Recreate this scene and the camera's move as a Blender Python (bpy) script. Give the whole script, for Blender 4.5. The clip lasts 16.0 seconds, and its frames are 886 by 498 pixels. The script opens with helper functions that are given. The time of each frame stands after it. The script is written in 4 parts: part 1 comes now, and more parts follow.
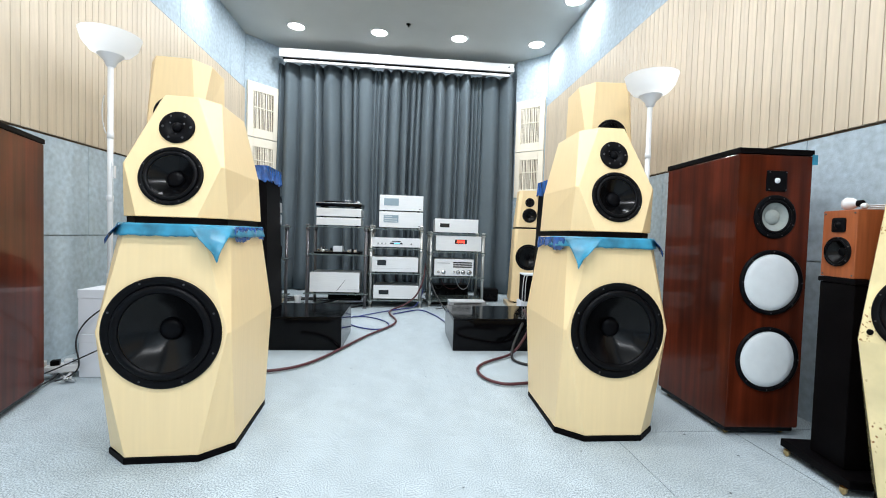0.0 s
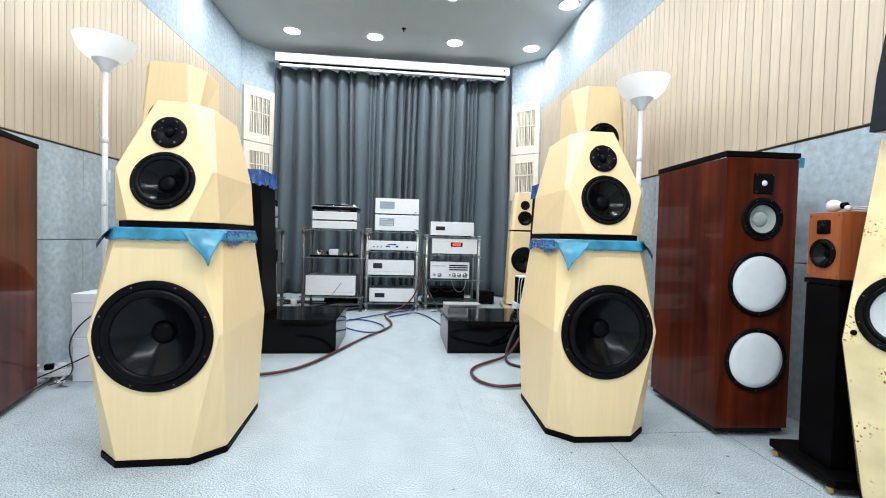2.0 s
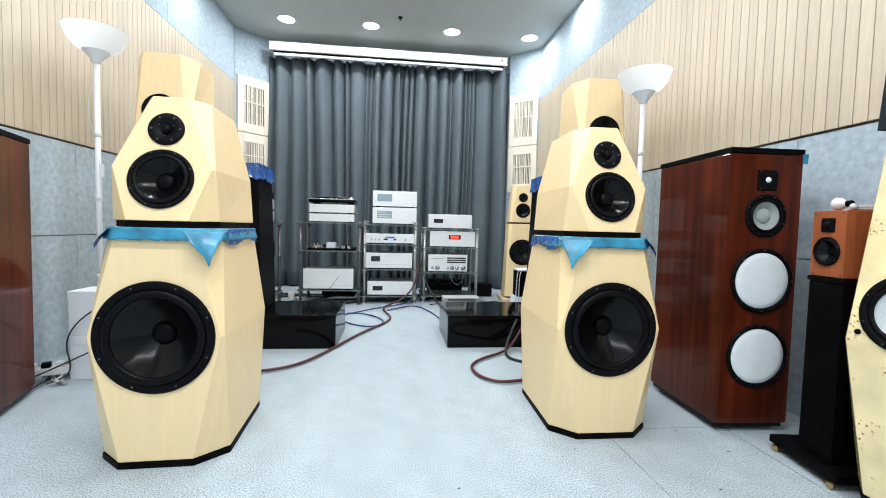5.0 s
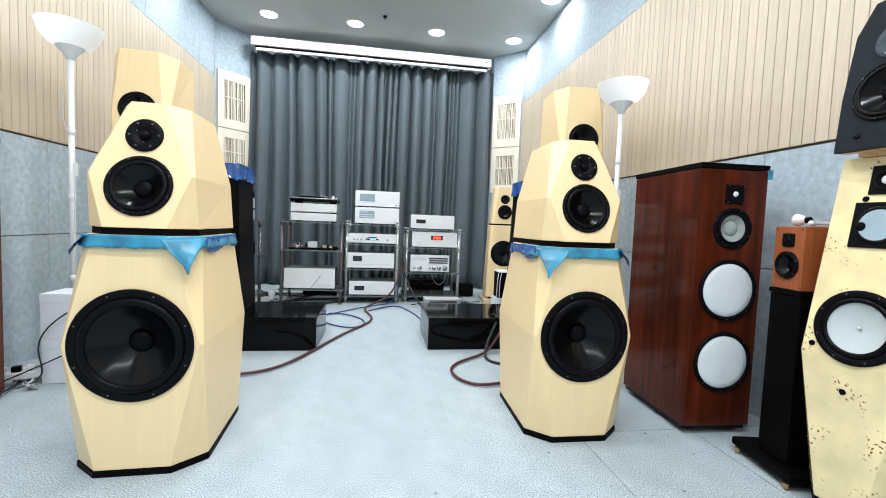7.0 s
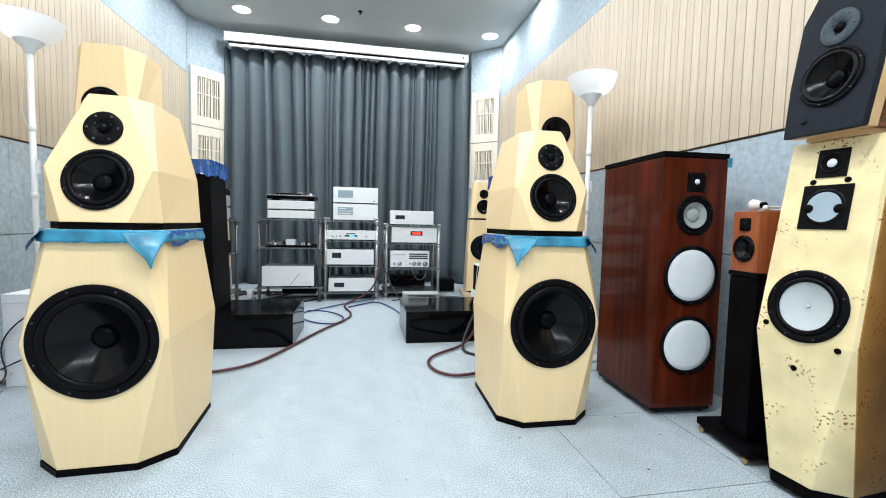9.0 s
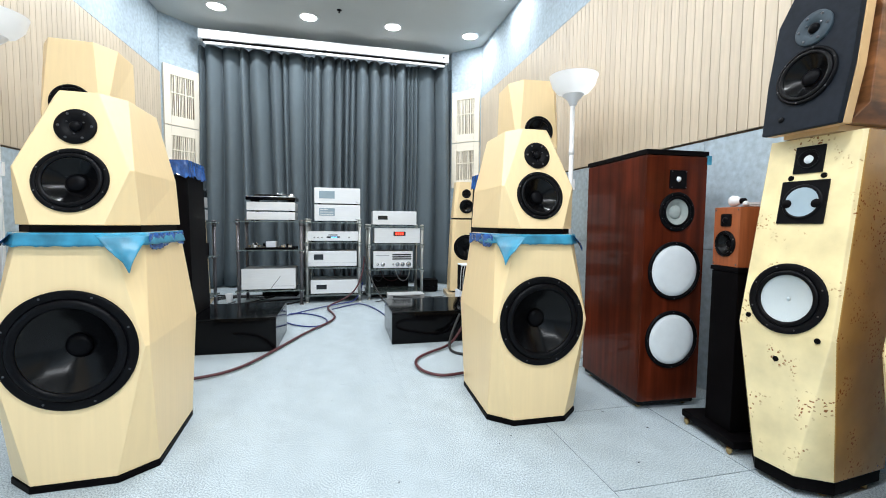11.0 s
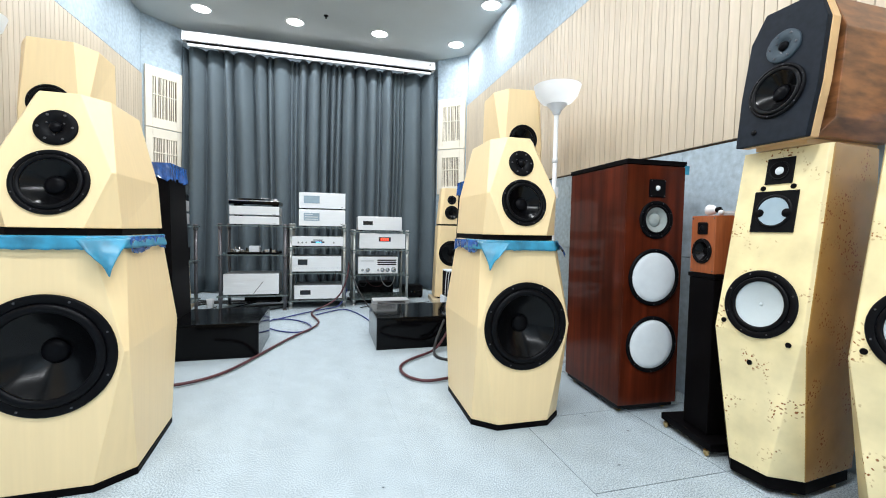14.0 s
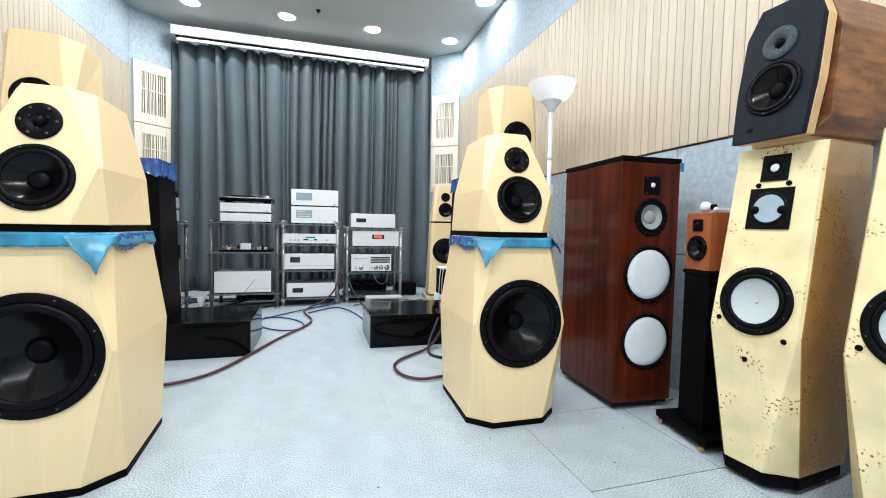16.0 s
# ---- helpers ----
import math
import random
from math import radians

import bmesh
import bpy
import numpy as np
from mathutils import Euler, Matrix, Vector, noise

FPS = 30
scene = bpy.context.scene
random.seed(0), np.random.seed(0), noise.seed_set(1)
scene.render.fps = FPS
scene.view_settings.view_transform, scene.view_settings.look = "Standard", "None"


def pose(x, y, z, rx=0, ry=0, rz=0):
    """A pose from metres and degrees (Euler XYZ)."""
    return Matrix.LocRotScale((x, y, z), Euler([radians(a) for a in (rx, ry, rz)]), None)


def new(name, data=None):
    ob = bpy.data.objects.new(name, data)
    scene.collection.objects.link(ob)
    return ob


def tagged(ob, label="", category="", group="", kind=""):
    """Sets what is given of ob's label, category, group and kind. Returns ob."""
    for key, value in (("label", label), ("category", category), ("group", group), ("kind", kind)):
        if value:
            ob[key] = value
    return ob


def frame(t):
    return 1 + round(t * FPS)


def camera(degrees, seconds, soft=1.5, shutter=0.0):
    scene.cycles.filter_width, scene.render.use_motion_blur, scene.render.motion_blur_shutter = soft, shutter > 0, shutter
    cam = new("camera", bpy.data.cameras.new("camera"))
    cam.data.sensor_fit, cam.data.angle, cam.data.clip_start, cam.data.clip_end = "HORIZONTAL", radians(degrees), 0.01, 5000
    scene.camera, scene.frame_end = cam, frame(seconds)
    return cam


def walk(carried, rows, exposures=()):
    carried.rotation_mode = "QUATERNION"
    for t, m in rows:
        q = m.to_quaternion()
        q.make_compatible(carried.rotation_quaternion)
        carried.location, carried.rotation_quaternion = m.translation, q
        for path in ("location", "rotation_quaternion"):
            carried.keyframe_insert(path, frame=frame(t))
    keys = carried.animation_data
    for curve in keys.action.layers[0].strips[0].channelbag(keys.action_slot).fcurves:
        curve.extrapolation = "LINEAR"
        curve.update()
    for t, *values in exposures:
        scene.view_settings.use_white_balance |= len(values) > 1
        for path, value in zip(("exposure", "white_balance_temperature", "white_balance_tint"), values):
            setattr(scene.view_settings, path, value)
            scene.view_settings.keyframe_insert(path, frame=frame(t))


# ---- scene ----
cam = camera(92.97, 16.0, soft=1.0)
PATH = [
    (0, pose(0.085, 0.219, 0.883, 88.05, -1.74, -5.53)),
    (0.5, pose(0.085, 0.216, 0.881, 88.19, -1.49, -5.42)),
    (1, pose(0.095, 0.215, 0.883, 88.16, -1.67, -5.44)),
    (1.5, pose(0.114, 0.204, 0.885, 88.28, -1.61, -5.68)),
    (2, pose(0.116, 0.201, 0.885, 88.44, -1.55, -5.74)),
    (2.5, pose(0.109, 0.206, 0.886, 88.47, -1.60, -5.83)),
    (3, pose(0.107, 0.209, 0.886, 88.58, -1.38, -5.74)),
    (3.5, pose(0.108, 0.209, 0.887, 88.45, -1.54, -5.62)),
    (6, pose(0.069, 0.230, 0.962, 86.46, -1.93, -7.83)),
    (6.5, pose(0.083, 0.227, 0.979, 86.50, -2.31, -8.53)),
    (7, pose(0.090, 0.192, 0.976, 86.60, -2.22, -8.65)),
    (7.5, pose(0.099, 0.179, 0.971, 86.43, -1.61, -8.69)),
    (8, pose(0.127, 0.173, 0.968, 86.36, -1.45, -9.31)),
    (8.5, pose(0.155, 0.177, 0.961, 86.39, -1.39, -9.92)),
    (9, pose(0.159, 0.163, 0.946, 86.37, -1.29, -10.67)),
    (11.5, pose(0.121, 0.183, 0.939, 86.55, -0.67, -13.92)),
    (12, pose(0.119, 0.180, 0.940, 86.67, -0.81, -14.42)),
    (12.5, pose(0.117, 0.175, 0.939, 86.87, -0.89, -14.74)),
    (13, pose(0.119, 0.171, 0.942, 86.90, -1.10, -14.94)),
    (13.5, pose(0.121, 0.164, 0.940, 87.20, -1.17, -15.08)),
    (14, pose(0.121, 0.165, 0.938, 87.33, -1.11, -15.38)),
    (14.5, pose(0.116, 0.170, 0.937, 87.32, -1.04, -15.53)),
    (15, pose(0.118, 0.175, 0.939, 87.31, -1.05, -15.88)),
    (15.5, pose(0.117, 0.183, 0.939, 87.18, -0.99, -16.18)),
    (16, pose(0.117, 0.186, 0.935, 87.02, -1.14, -16.34)),
]
walk(cam, PATH)

# ---- light ----
world = bpy.data.worlds.new("world")
scene.world = world
world.use_nodes = True
world.node_tree.nodes["Background"].inputs[0].default_value = (0.6, 0.7, 0.8, 1)
world.node_tree.nodes["Background"].inputs[1].default_value = 0.05
scene.view_settings.exposure = 0.32

WL, WR, CEIL = -2.13, 2.16, 3.55      # side walls and ceiling
YB, YF = 6.72, -2.6                   # curtain wall and the wall behind the camera
SLAT0, SLAT1 = 1.434, 2.80            # bottom and top of the slatted band


def area_lamp(x, y, z, watts, size, colour):
    lamp = bpy.data.lights.new("downlight_and_fill_lamp", "AREA")
    lamp.shape, lamp.size, lamp.energy, lamp.color = "DISK", size, watts, colour
    ob = new("downlight_and_fill_lamp", lamp)
    ob.matrix_world = pose(x, y, z)
    return ob


# downlights: the row before the curtain, then the next row
LAMPS = [(x, 5.98) for x in (-1.365, -0.29, 0.785, 1.86)]
LAMPS += [(x, 4.86) for x in (-1.75, -0.6, 0.62, 1.94)]
# unseen rows without fittings, added to light the speaker fronts and cone highlights
LAMPS += [(x, y) for y in (3.4, 2.1, 0.5, -1.9) for x in (-1.1, -0.4, 0.4, 1.1)]
for lx, ly in LAMPS:
    area_lamp(lx, ly, CEIL - 0.03, (12 if abs(lx) < 1.5 else 8) if ly > 4 else 9.5 if ly > 3 else 8 if ly > 1 else 20, 0.16, (0.915, 0.955, 1.0))


# ---- materials ----
def material(name, colour, rough=0.5, metal=0.0, vary=0.0, scale=5.0, stretch=(1, 1, 1), bump=0.0, bump_scale=60.0,
             coat=0.0, coarse=0.0, coarse_scale=1.2, dark=None, island=0.0, alpha=1.0, trans=0.0, spec=None, edge=0.2):
    """Principled surface with variation at two scales (a fine one, stretched along a grain, and a coarse one) and fine relief."""
    m = bpy.data.materials.new(name)
    m.use_nodes = True
    nt = m.node_tree
    nd, ln = nt.nodes, nt.links
    bs = nd["Principled BSDF"]
    bs.inputs["Roughness"].default_value, bs.inputs["Metallic"].default_value = rough, metal
    bs.inputs["Coat Weight"].default_value, bs.inputs["Coat Roughness"].default_value = coat, 0.04
    bs.inputs["Alpha"].default_value, bs.inputs["Transmission Weight"].default_value = alpha, trans
    if spec is not None:
        bs.inputs["Specular IOR Level"].default_value = spec
    bs.inputs["Base Color"].default_value = (*colour, 1)
    if not (vary or bump or coarse or island):
        return m
    co = nd.new("ShaderNodeTexCoord")
    mp = nd.new("ShaderNodeMapping")
    mp.inputs["Scale"].default_value = stretch
    ln.new(co.outputs["Object"], mp.inputs["Vector"])
    fine = nd.new("ShaderNodeTexNoise")
    fine.inputs["Scale"].default_value, fine.inputs["Detail"].default_value = scale, 6
    ln.new(mp.outputs["Vector"], fine.inputs["Vector"])
    ramp = nd.new("ShaderNodeValToRGB")
    ramp.color_ramp.elements[0].position, ramp.color_ramp.elements[1].position = 0.5 - edge, 0.5 + edge
    low = dark or tuple(c * (1 - vary) for c in colour)
    ramp.color_ramp.elements[0].color, ramp.color_ramp.elements[1].color = (*low, 1), (*(min(1, c * (1 + vary * 0.5)) for c in colour), 1)
    ln.new(fine.outputs["Fac"], ramp.inputs["Fac"])
    out = ramp.outputs["Color"]
    if coarse:
        big = nd.new("ShaderNodeTexNoise")
        big.inputs["Scale"].default_value, big.inputs["Detail"].default_value = coarse_scale, 3
        ln.new(co.outputs["Object"], big.inputs["Vector"])
        mr = nd.new("ShaderNodeMapRange")
        mr.inputs["From Min"].default_value, mr.inputs["From Max"].default_value = 0.3, 0.7
        mr.inputs["To Min"].default_value, mr.inputs["To Max"].default_value = 1 - coarse, 1 + coarse * 0.4
        ln.new(big.outputs["Fac"], mr.inputs["Value"])
        mul = nd.new("ShaderNodeVectorMath")
        mul.operation = "SCALE"
        ln.new(out, mul.inputs[0])
        ln.new(mr.outputs["Result"], mul.inputs["Scale"])
        out = mul.outputs["Vector"]
    if island:
        info = nd.new("ShaderNodeObjectInfo")
        mr = nd.new("ShaderNodeMapRange")
        mr.inputs["To Min"].default_value, mr.inputs["To Max"].default_value = 1 - island, 1 + island * 0.5
        ln.new(info.outputs["Random"], mr.inputs["Value"])
        mul = nd.new("ShaderNodeVectorMath")
        mul.operation = "SCALE"
        ln.new(out, mul.inputs[0])
        ln.new(mr.outputs["Result"], mul.inputs["Scale"])
        out = mul.outputs["Vector"]
    ln.new(out, bs.inputs["Base Color"])
    if bump:
        rel = nd.new("ShaderNodeTexNoise")
        rel.inputs["Scale"].default_value, rel.inputs["Detail"].default_value = bump_scale, 4
        ln.new(mp.outputs["Vector"], rel.inputs["Vector"])
        bp = nd.new("ShaderNodeBump")
        bp.inputs["Strength"].default_value, bp.inputs["Distance"].default_value = bump, 0.004
        ln.new(rel.outputs["Fac"], bp.inputs["Height"])
        ln.new(bp.outputs["Normal"], bs.inputs["Normal"])
    return m


def burl_material(name, colour, low, high):
    """Glossy pale burl veneer: cloudy yellow ground, brown eyes in clusters."""
    m = material(name, colour, 0.22, vary=0.2, scale=7, coat=0.8, coarse=0.14, coarse_scale=3)
    nt = m.node_tree
    nd, ln = nt.nodes, nt.links
    bs = nd["Principled BSDF"]
    base = bs.inputs["Base Color"].links[0].from_socket
    co = nd.new("ShaderNodeTexCoord")
    warp = nd.new("ShaderNodeTexNoise")
    warp.inputs["Scale"].default_value = 30
    add = nd.new("ShaderNodeVectorMath")
    add.operation = "MULTIPLY_ADD"
    add.inputs[1].default_value = (0.03, 0.03, 0.03)
    ln.new(co.outputs["Object"], warp.inputs["Vector"])
    ln.new(warp.outputs["Color"], add.inputs[0])
    ln.new(co.outputs["Object"], add.inputs[2])
    eyes = nd.new("ShaderNodeTexVoronoi")
    eyes.inputs["Scale"].default_value = 75
    ln.new(add.outputs["Vector"], eyes.inputs["Vector"])
    spot = nd.new("ShaderNodeMapRange")
    spot.inputs["From Min"].default_value, spot.inputs["From Max"].default_value = 0.36, 0.20
    ln.new(eyes.outputs["Distance"], spot.inputs["Value"])
    clus = nd.new("ShaderNodeTexNoise")
    clus.inputs["Scale"].default_value, clus.inputs["Detail"].default_value = 7.5, 2
    ln.new(co.outputs["Object"], clus.inputs["Vector"])
    where = nd.new("ShaderNodeMapRange")
    where.inputs["From Min"].default_value, where.inputs["From Max"].default_value = low, high
    ln.new(clus.outputs["Fac"], where.inputs["Value"])
    mul = nd.new("ShaderNodeMath")
    mul.operation = "MULTIPLY"
    ln.new(spot.outputs["Result"], mul.inputs[0])
    ln.new(where.outputs["Result"], mul.inputs[1])
    mix = nd.new("ShaderNodeMix")
    mix.data_type = "RGBA"
    mix.inputs["B"].default_value = (0.26, 0.075, 0.012, 1)
    ln.new(mul.outputs["Value"], mix.inputs["Factor"])
    ln.new(base, mix.inputs["A"])
    ln.new(mix.outputs["Result"], bs.inputs["Base Color"])
    return m


def glow(name, colour, strength):
    m = bpy.data.materials.new(name)
    m.use_nodes = True
    bs = m.node_tree.nodes["Principled BSDF"]
    bs.inputs["Base Color"].default_value = (*colour, 1)
    bs.inputs["Emission Color"].default_value, bs.inputs["Emission Strength"].default_value = (*colour, 1), strength
    return m


CARPET = material("carpet", (0.43, 0.50, 0.54), 0.95, vary=0.55, scale=185, edge=0.16, bump=0.10, bump_scale=260, coarse=0.11, coarse_scale=7, island=0.02)
GAP = material("floor_gap", (0.17, 0.19, 0.21), 0.9)
FELT = material("felt_panel", (0.46, 0.555, 0.625), 0.95, vary=0.2, scale=28, bump=0.25, bump_scale=220, coarse=0.08, coarse_scale=2.0)
SLAT = material("slat_wood", (0.61, 0.515, 0.39), 0.45, vary=0.10, scale=6, stretch=(8, 8, 0.5), bump=0.05, bump_scale=40, island=0.07)
GROOVE = material("slat_groove", (0.12, 0.085, 0.06), 0.9)
CEILING = material("ceiling_paint", (0.54, 0.57, 0.565), 0.9, vary=0.03, scale=3, coarse=0.04)
CURTAIN = material("curtain_cloth", (0.112, 0.143, 0.163), 0.9, vary=0.3, scale=90, stretch=(3, 3, 1), bump=0.2, bump_scale=400, coarse=0.10)
CREAM = material("pale_veneer", (0.90, 0.685, 0.385), 0.36, vary=0.03, scale=4, stretch=(14, 14, 0.5), coarse=0.05, coarse_scale=1.5)
BURL = burl_material("burl_veneer", (0.90, 0.75, 0.42), 0.535, 0.61)
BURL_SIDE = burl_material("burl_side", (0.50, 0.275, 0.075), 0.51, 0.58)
MAHOG = material("lacquered_mahogany", (0.098, 0.0165, 0.006), 0.3, vary=0.55, scale=5, stretch=(5, 5, 0.22), coat=0.27, spec=0.1, coarse=0.5, coarse_scale=2.5)
CHERRY = material("cherry_veneer", (0.36, 0.10, 0.035), 0.3, vary=0.3, scale=6, stretch=(9, 9, 0.6), coat=0.3)
WALNUT = material("walnut", (0.24, 0.095, 0.034), 0.35, vary=0.6, scale=5, stretch=(2, 2, 7), coat=0.2, coarse=0.25, coarse_scale=4)
WALNUT_EDGE = material("walnut_edge", (0.66, 0.42, 0.2), 0.35, vary=0.15, scale=8)
BLACK = material("black_lacquer", (0.002, 0.002, 0.0025), 0.08, vary=0.2, scale=3, spec=0.14)
MATT = material("matt_black", (0.0035, 0.003, 0.0035), 0.5, vary=0.3, scale=20, bump=0.05, spec=0.04)
PLATE = material("driver_plate", (0.004, 0.004, 0.005), 0.42, vary=0.2, scale=30, spec=0.07)
RUBBER = material("rubber_surround", (0.003, 0.003, 0.004), 0.33, vary=0.2, scale=25, spec=0.10)
CONE = material("black_cone", (0.002, 0.002, 0.0025), 0.19, vary=0.25, scale=40, spec=0.2)
DOME = material("soft_dome", (0.003, 0.003, 0.004), 0.3, spec=0.06)
STEEL = material("bright_steel", (0.55, 0.55, 0.56), 0.25, 1.0, vary=0.1, scale=12)
SCREW = material("screw_steel", (0.12, 0.12, 0.13), 0.3, 1.0)
WHITE_CONE = material("white_cone", (0.78, 0.82, 0.84), 0.8, vary=0.04, scale=20, coarse=0.03, spec=0.1)
GREY_CONE = material("grey_cone", (0.36, 0.40, 0.385), 0.75, vary=0.12, scale=40, coarse=0.08, spec=0.1)
MESH_CONE = material("woven_cone", (0.50, 0.55, 0.56), 0.7, vary=0.22, scale=420, edge=0.15, bump=0.25, bump_scale=500)
GREY_BAFFLE = material("slate_baffle", (0.012, 0.0155, 0.022), 0.6, vary=0.25, scale=40, bump=0.1, spec=0.1)
SLATE_PLATE = material("slate_plate", (0.035, 0.052, 0.066), 0.5, vary=0.15, scale=40, spec=0.2)
FILM = material("blue_film", (0.03, 0.25, 0.40), 0.3, vary=0.5, scale=14, coat=0.15)
FILM_DARK = material("dark_blue_film", (0.02, 0.10, 0.36), 0.2, vary=0.6, scale=18, coat=0.4)
def frosted(name, colour):
    m = bpy.data.materials.new(name)
    m.use_nodes = True
    nd, ln = m.node_tree.nodes, m.node_tree.links
    tr = nd.new("ShaderNodeBsdfTranslucent")
    tr.inputs["Color"].default_value = (*colour, 1)
    mix = nd.new("ShaderNodeMixShader")
    mix.inputs[0].default_value = 0.6
    bs = nd["Principled BSDF"]
    bs.inputs["Base Color"].default_value, bs.inputs["Roughness"].default_value = (*colour, 1), 0.35
    ln.new(bs.outputs[0], mix.inputs[1])
    ln.new(tr.outputs[0], mix.inputs[2])
    ln.new(mix.outputs[0], nd["Material Output"].inputs["Surface"])
    return m


WHITE = material("white_paint", (0.70, 0.71, 0.72), 0.4, vary=0.03, scale=6)
WHITE_CARD = material("white_card", (0.74, 0.77, 0.82), 0.7, vary=0.04, scale=5)
SHADE = frosted("frosted_shade", (0.93, 0.95, 0.97))
SILVER = material("silver_panel", (0.84, 0.85, 0.86), 0.35, 0.15, vary=0.04, scale=8, stretch=(1, 1, 12))
TOPCASE = material("grey_case", (0.42, 0.43, 0.44), 0.45, 0.3, vary=0.08, scale=8)
DISPLAY = material("dark_display", (0.015, 0.018, 0.022), 0.1)
LCD = material("lcd_display", (0.32, 0.41, 0.47), 0.12, vary=0.1, scale=10)
GLASS = material("shelf_glass", (0.16, 0.20, 0.195), 0.06, vary=0.05, scale=3, alpha=0.7)
POST = material("rack_post_dark", (0.16, 0.15, 0.16), 0.3, 0.7, vary=0.1, scale=8)
POST_LIGHT = material("rack_post_silver", (0.52, 0.52, 0.50), 0.28, 0.8, vary=0.1, scale=8)
RED_CABLE = material("red_cable", (0.075, 0.012, 0.017), 0.45, vary=0.3, scale=60)
BLUE_CABLE = material("blue_cable", (0.012, 0.025, 0.16), 0.35, vary=0.2, scale=60)
BLACK_CABLE = material("black_cable", (0.012, 0.012, 0.013), 0.45)
WHITE_CABLE = material("white_cable", (0.62, 0.64, 0.66), 0.5)
PCB = material("circuit_board", (0.09, 0.08, 0.05), 0.5, vary=0.4, scale=40)
RED = material("red_plastic", (0.55, 0.03, 0.02), 0.35)
BRASS = material("brass", (0.6, 0.42, 0.2), 0.3, 1.0)
GRILLE = material("cream_grille", (0.80, 0.74, 0.62), 0.5, vary=0.05, scale=6)
PALE_WOOD = material("pale_board", (0.62, 0.50, 0.33), 0.5, vary=0.2, scale=6, stretch=(8, 1, 1))
LAMP_GLOW = glow("downlight_glow", (1.0, 1.0, 0.97), 12)
RED_GLOW = glow("red_digits", (1.0, 0.04, 0.02), 3)
BLUE_GLOW = glow("blue_digits", (0.1, 0.5, 1.0), 2)


# ---- mesh helpers ----
def part(name, bm, mat, parent=None, label="", m=None):
    me = bpy.data.meshes.new(name)
    bm.to_mesh(me)
    bm.free()
    me.materials.append(mat)
    ob = new(name, me)
    if m is not None:
        ob.matrix_world = m
    if parent is not None:
        ob.parent = parent
    if label:
        tagged(ob, label)
    return ob


def thing(name, m, label, category, group="", kind=""):
    ob = new(name)
    ob.empty_display_size = 0.1
    ob.matrix_world = m
    return tagged(ob, label, category, group, kind)


def box(x0, y0, z0, x1, y1, z1, bevel=0.0, bm=None):
    own = bmesh.new()
    bmesh.ops.create_cube(own, size=1)
    for v in own.verts:
        v.co = Vector(((x0 + x1) / 2 + v.co.x * (x1 - x0), (y0 + y1) / 2 + v.co.y * (y1 - y0), (z0 + z1) / 2 + v.co.z * (z1 - z0)))
    if bevel:
        bmesh.ops.bevel(own, geom=own.edges[:], offset=bevel, segments=2, affect="EDGES", profile=0.6)
    if bm is None:
        return own
    me = bpy.data.meshes.new("tmp")
    own.to_mesh(me)
    own.free()
    bm.from_mesh(me)
    bpy.data.meshes.remove(me)
    return bm


def lathe(profile, seg=48, m=Matrix(), smooth=True):
    """A surface turned about z from (radius, z) pairs."""
    bm = bmesh.new()
    rings = []
    for r, z in profile:
        if r < 1e-6:
            rings.append([bm.verts.new(m @ Vector((0, 0, z)))])
        else:
            rings.append([bm.verts.new(m @ Vector((r * math.cos(a), r * math.sin(a), z))) for a in (2 * math.pi * i / seg for i in range(seg))])
    for a, b in zip(rings, rings[1:]):
        for i in range(seg):
            j = (i + 1) % seg
            q = [a[i % len(a)], a[j % len(a)], b[j % len(b)], b[i % len(b)]]
            q = list(dict.fromkeys(q))
            if len(q) > 2:
                bm.faces.new(q).smooth = smooth
    bmesh.ops.recalc_face_normals(bm, faces=bm.faces[:])
    return bm


def rod(a, b, r, seg=14):
    a, b = Vector(a), Vector(b)
    m = Matrix.Translation(a) @ (b - a).to_track_quat("Z", "Y").to_matrix().to_4x4()
    n = (b - a).length
    return lathe([(0, 0), (r, 0), (r, n), (0, n)], seg, m)


def loft(rings, bevel=0.003):
    bm = bmesh.new()
    vs = [[bm.verts.new(Vector(p)) for p in r] for r in rings]
    for a, b in zip(vs, vs[1:]):
        for i in range(len(a)):
            j = (i + 1) % len(a)
            bm.faces.new((a[i], a[j], b[j], b[i]))
    bm.faces.new(vs[0][::-1])
    bm.faces.new(vs[-1])
    bmesh.ops.recalc_face_normals(bm, faces=bm.faces[:])
    if bevel:
        bmesh.ops.bevel(bm, geom=bm.edges[:], offset=bevel, segments=2, affect="EDGES", profile=0.6)
    return bm


def octagon(z, hf, yf, hs, ys, hb, yb, cb=0.03):
    """A cabinet's level section: front half-width and place, shoulder, back; dz lets a front lean."""
    return [(-hf, yf, z), (hf, yf, z), (hs, ys, z), (hb, yb - cb, z), (hb - cb, yb, z), (-hb + cb, yb, z), (-hb, yb - cb, z), (-hs, ys, z)]


def cable(name, pts, r, mat, label, category="cable"):
    cu = bpy.data.curves.new(name, "CURVE")
    cu.dimensions, cu.bevel_depth, cu.bevel_resolution, cu.resolution_u = "3D", r, 3, 8
    sp = cu.splines.new("NURBS")
    sp.points.add(len(pts) - 1)
    for p, (x, y, z) in zip(sp.points, pts):
        # points shifted and spread with depth to fit the camera's view
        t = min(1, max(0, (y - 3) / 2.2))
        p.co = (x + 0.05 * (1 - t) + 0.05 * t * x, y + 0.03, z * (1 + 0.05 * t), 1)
    sp.use_endpoint_u, sp.order_u = True, 4
    cu.materials.append(mat)
    return tagged(new(name, cu), label, category)


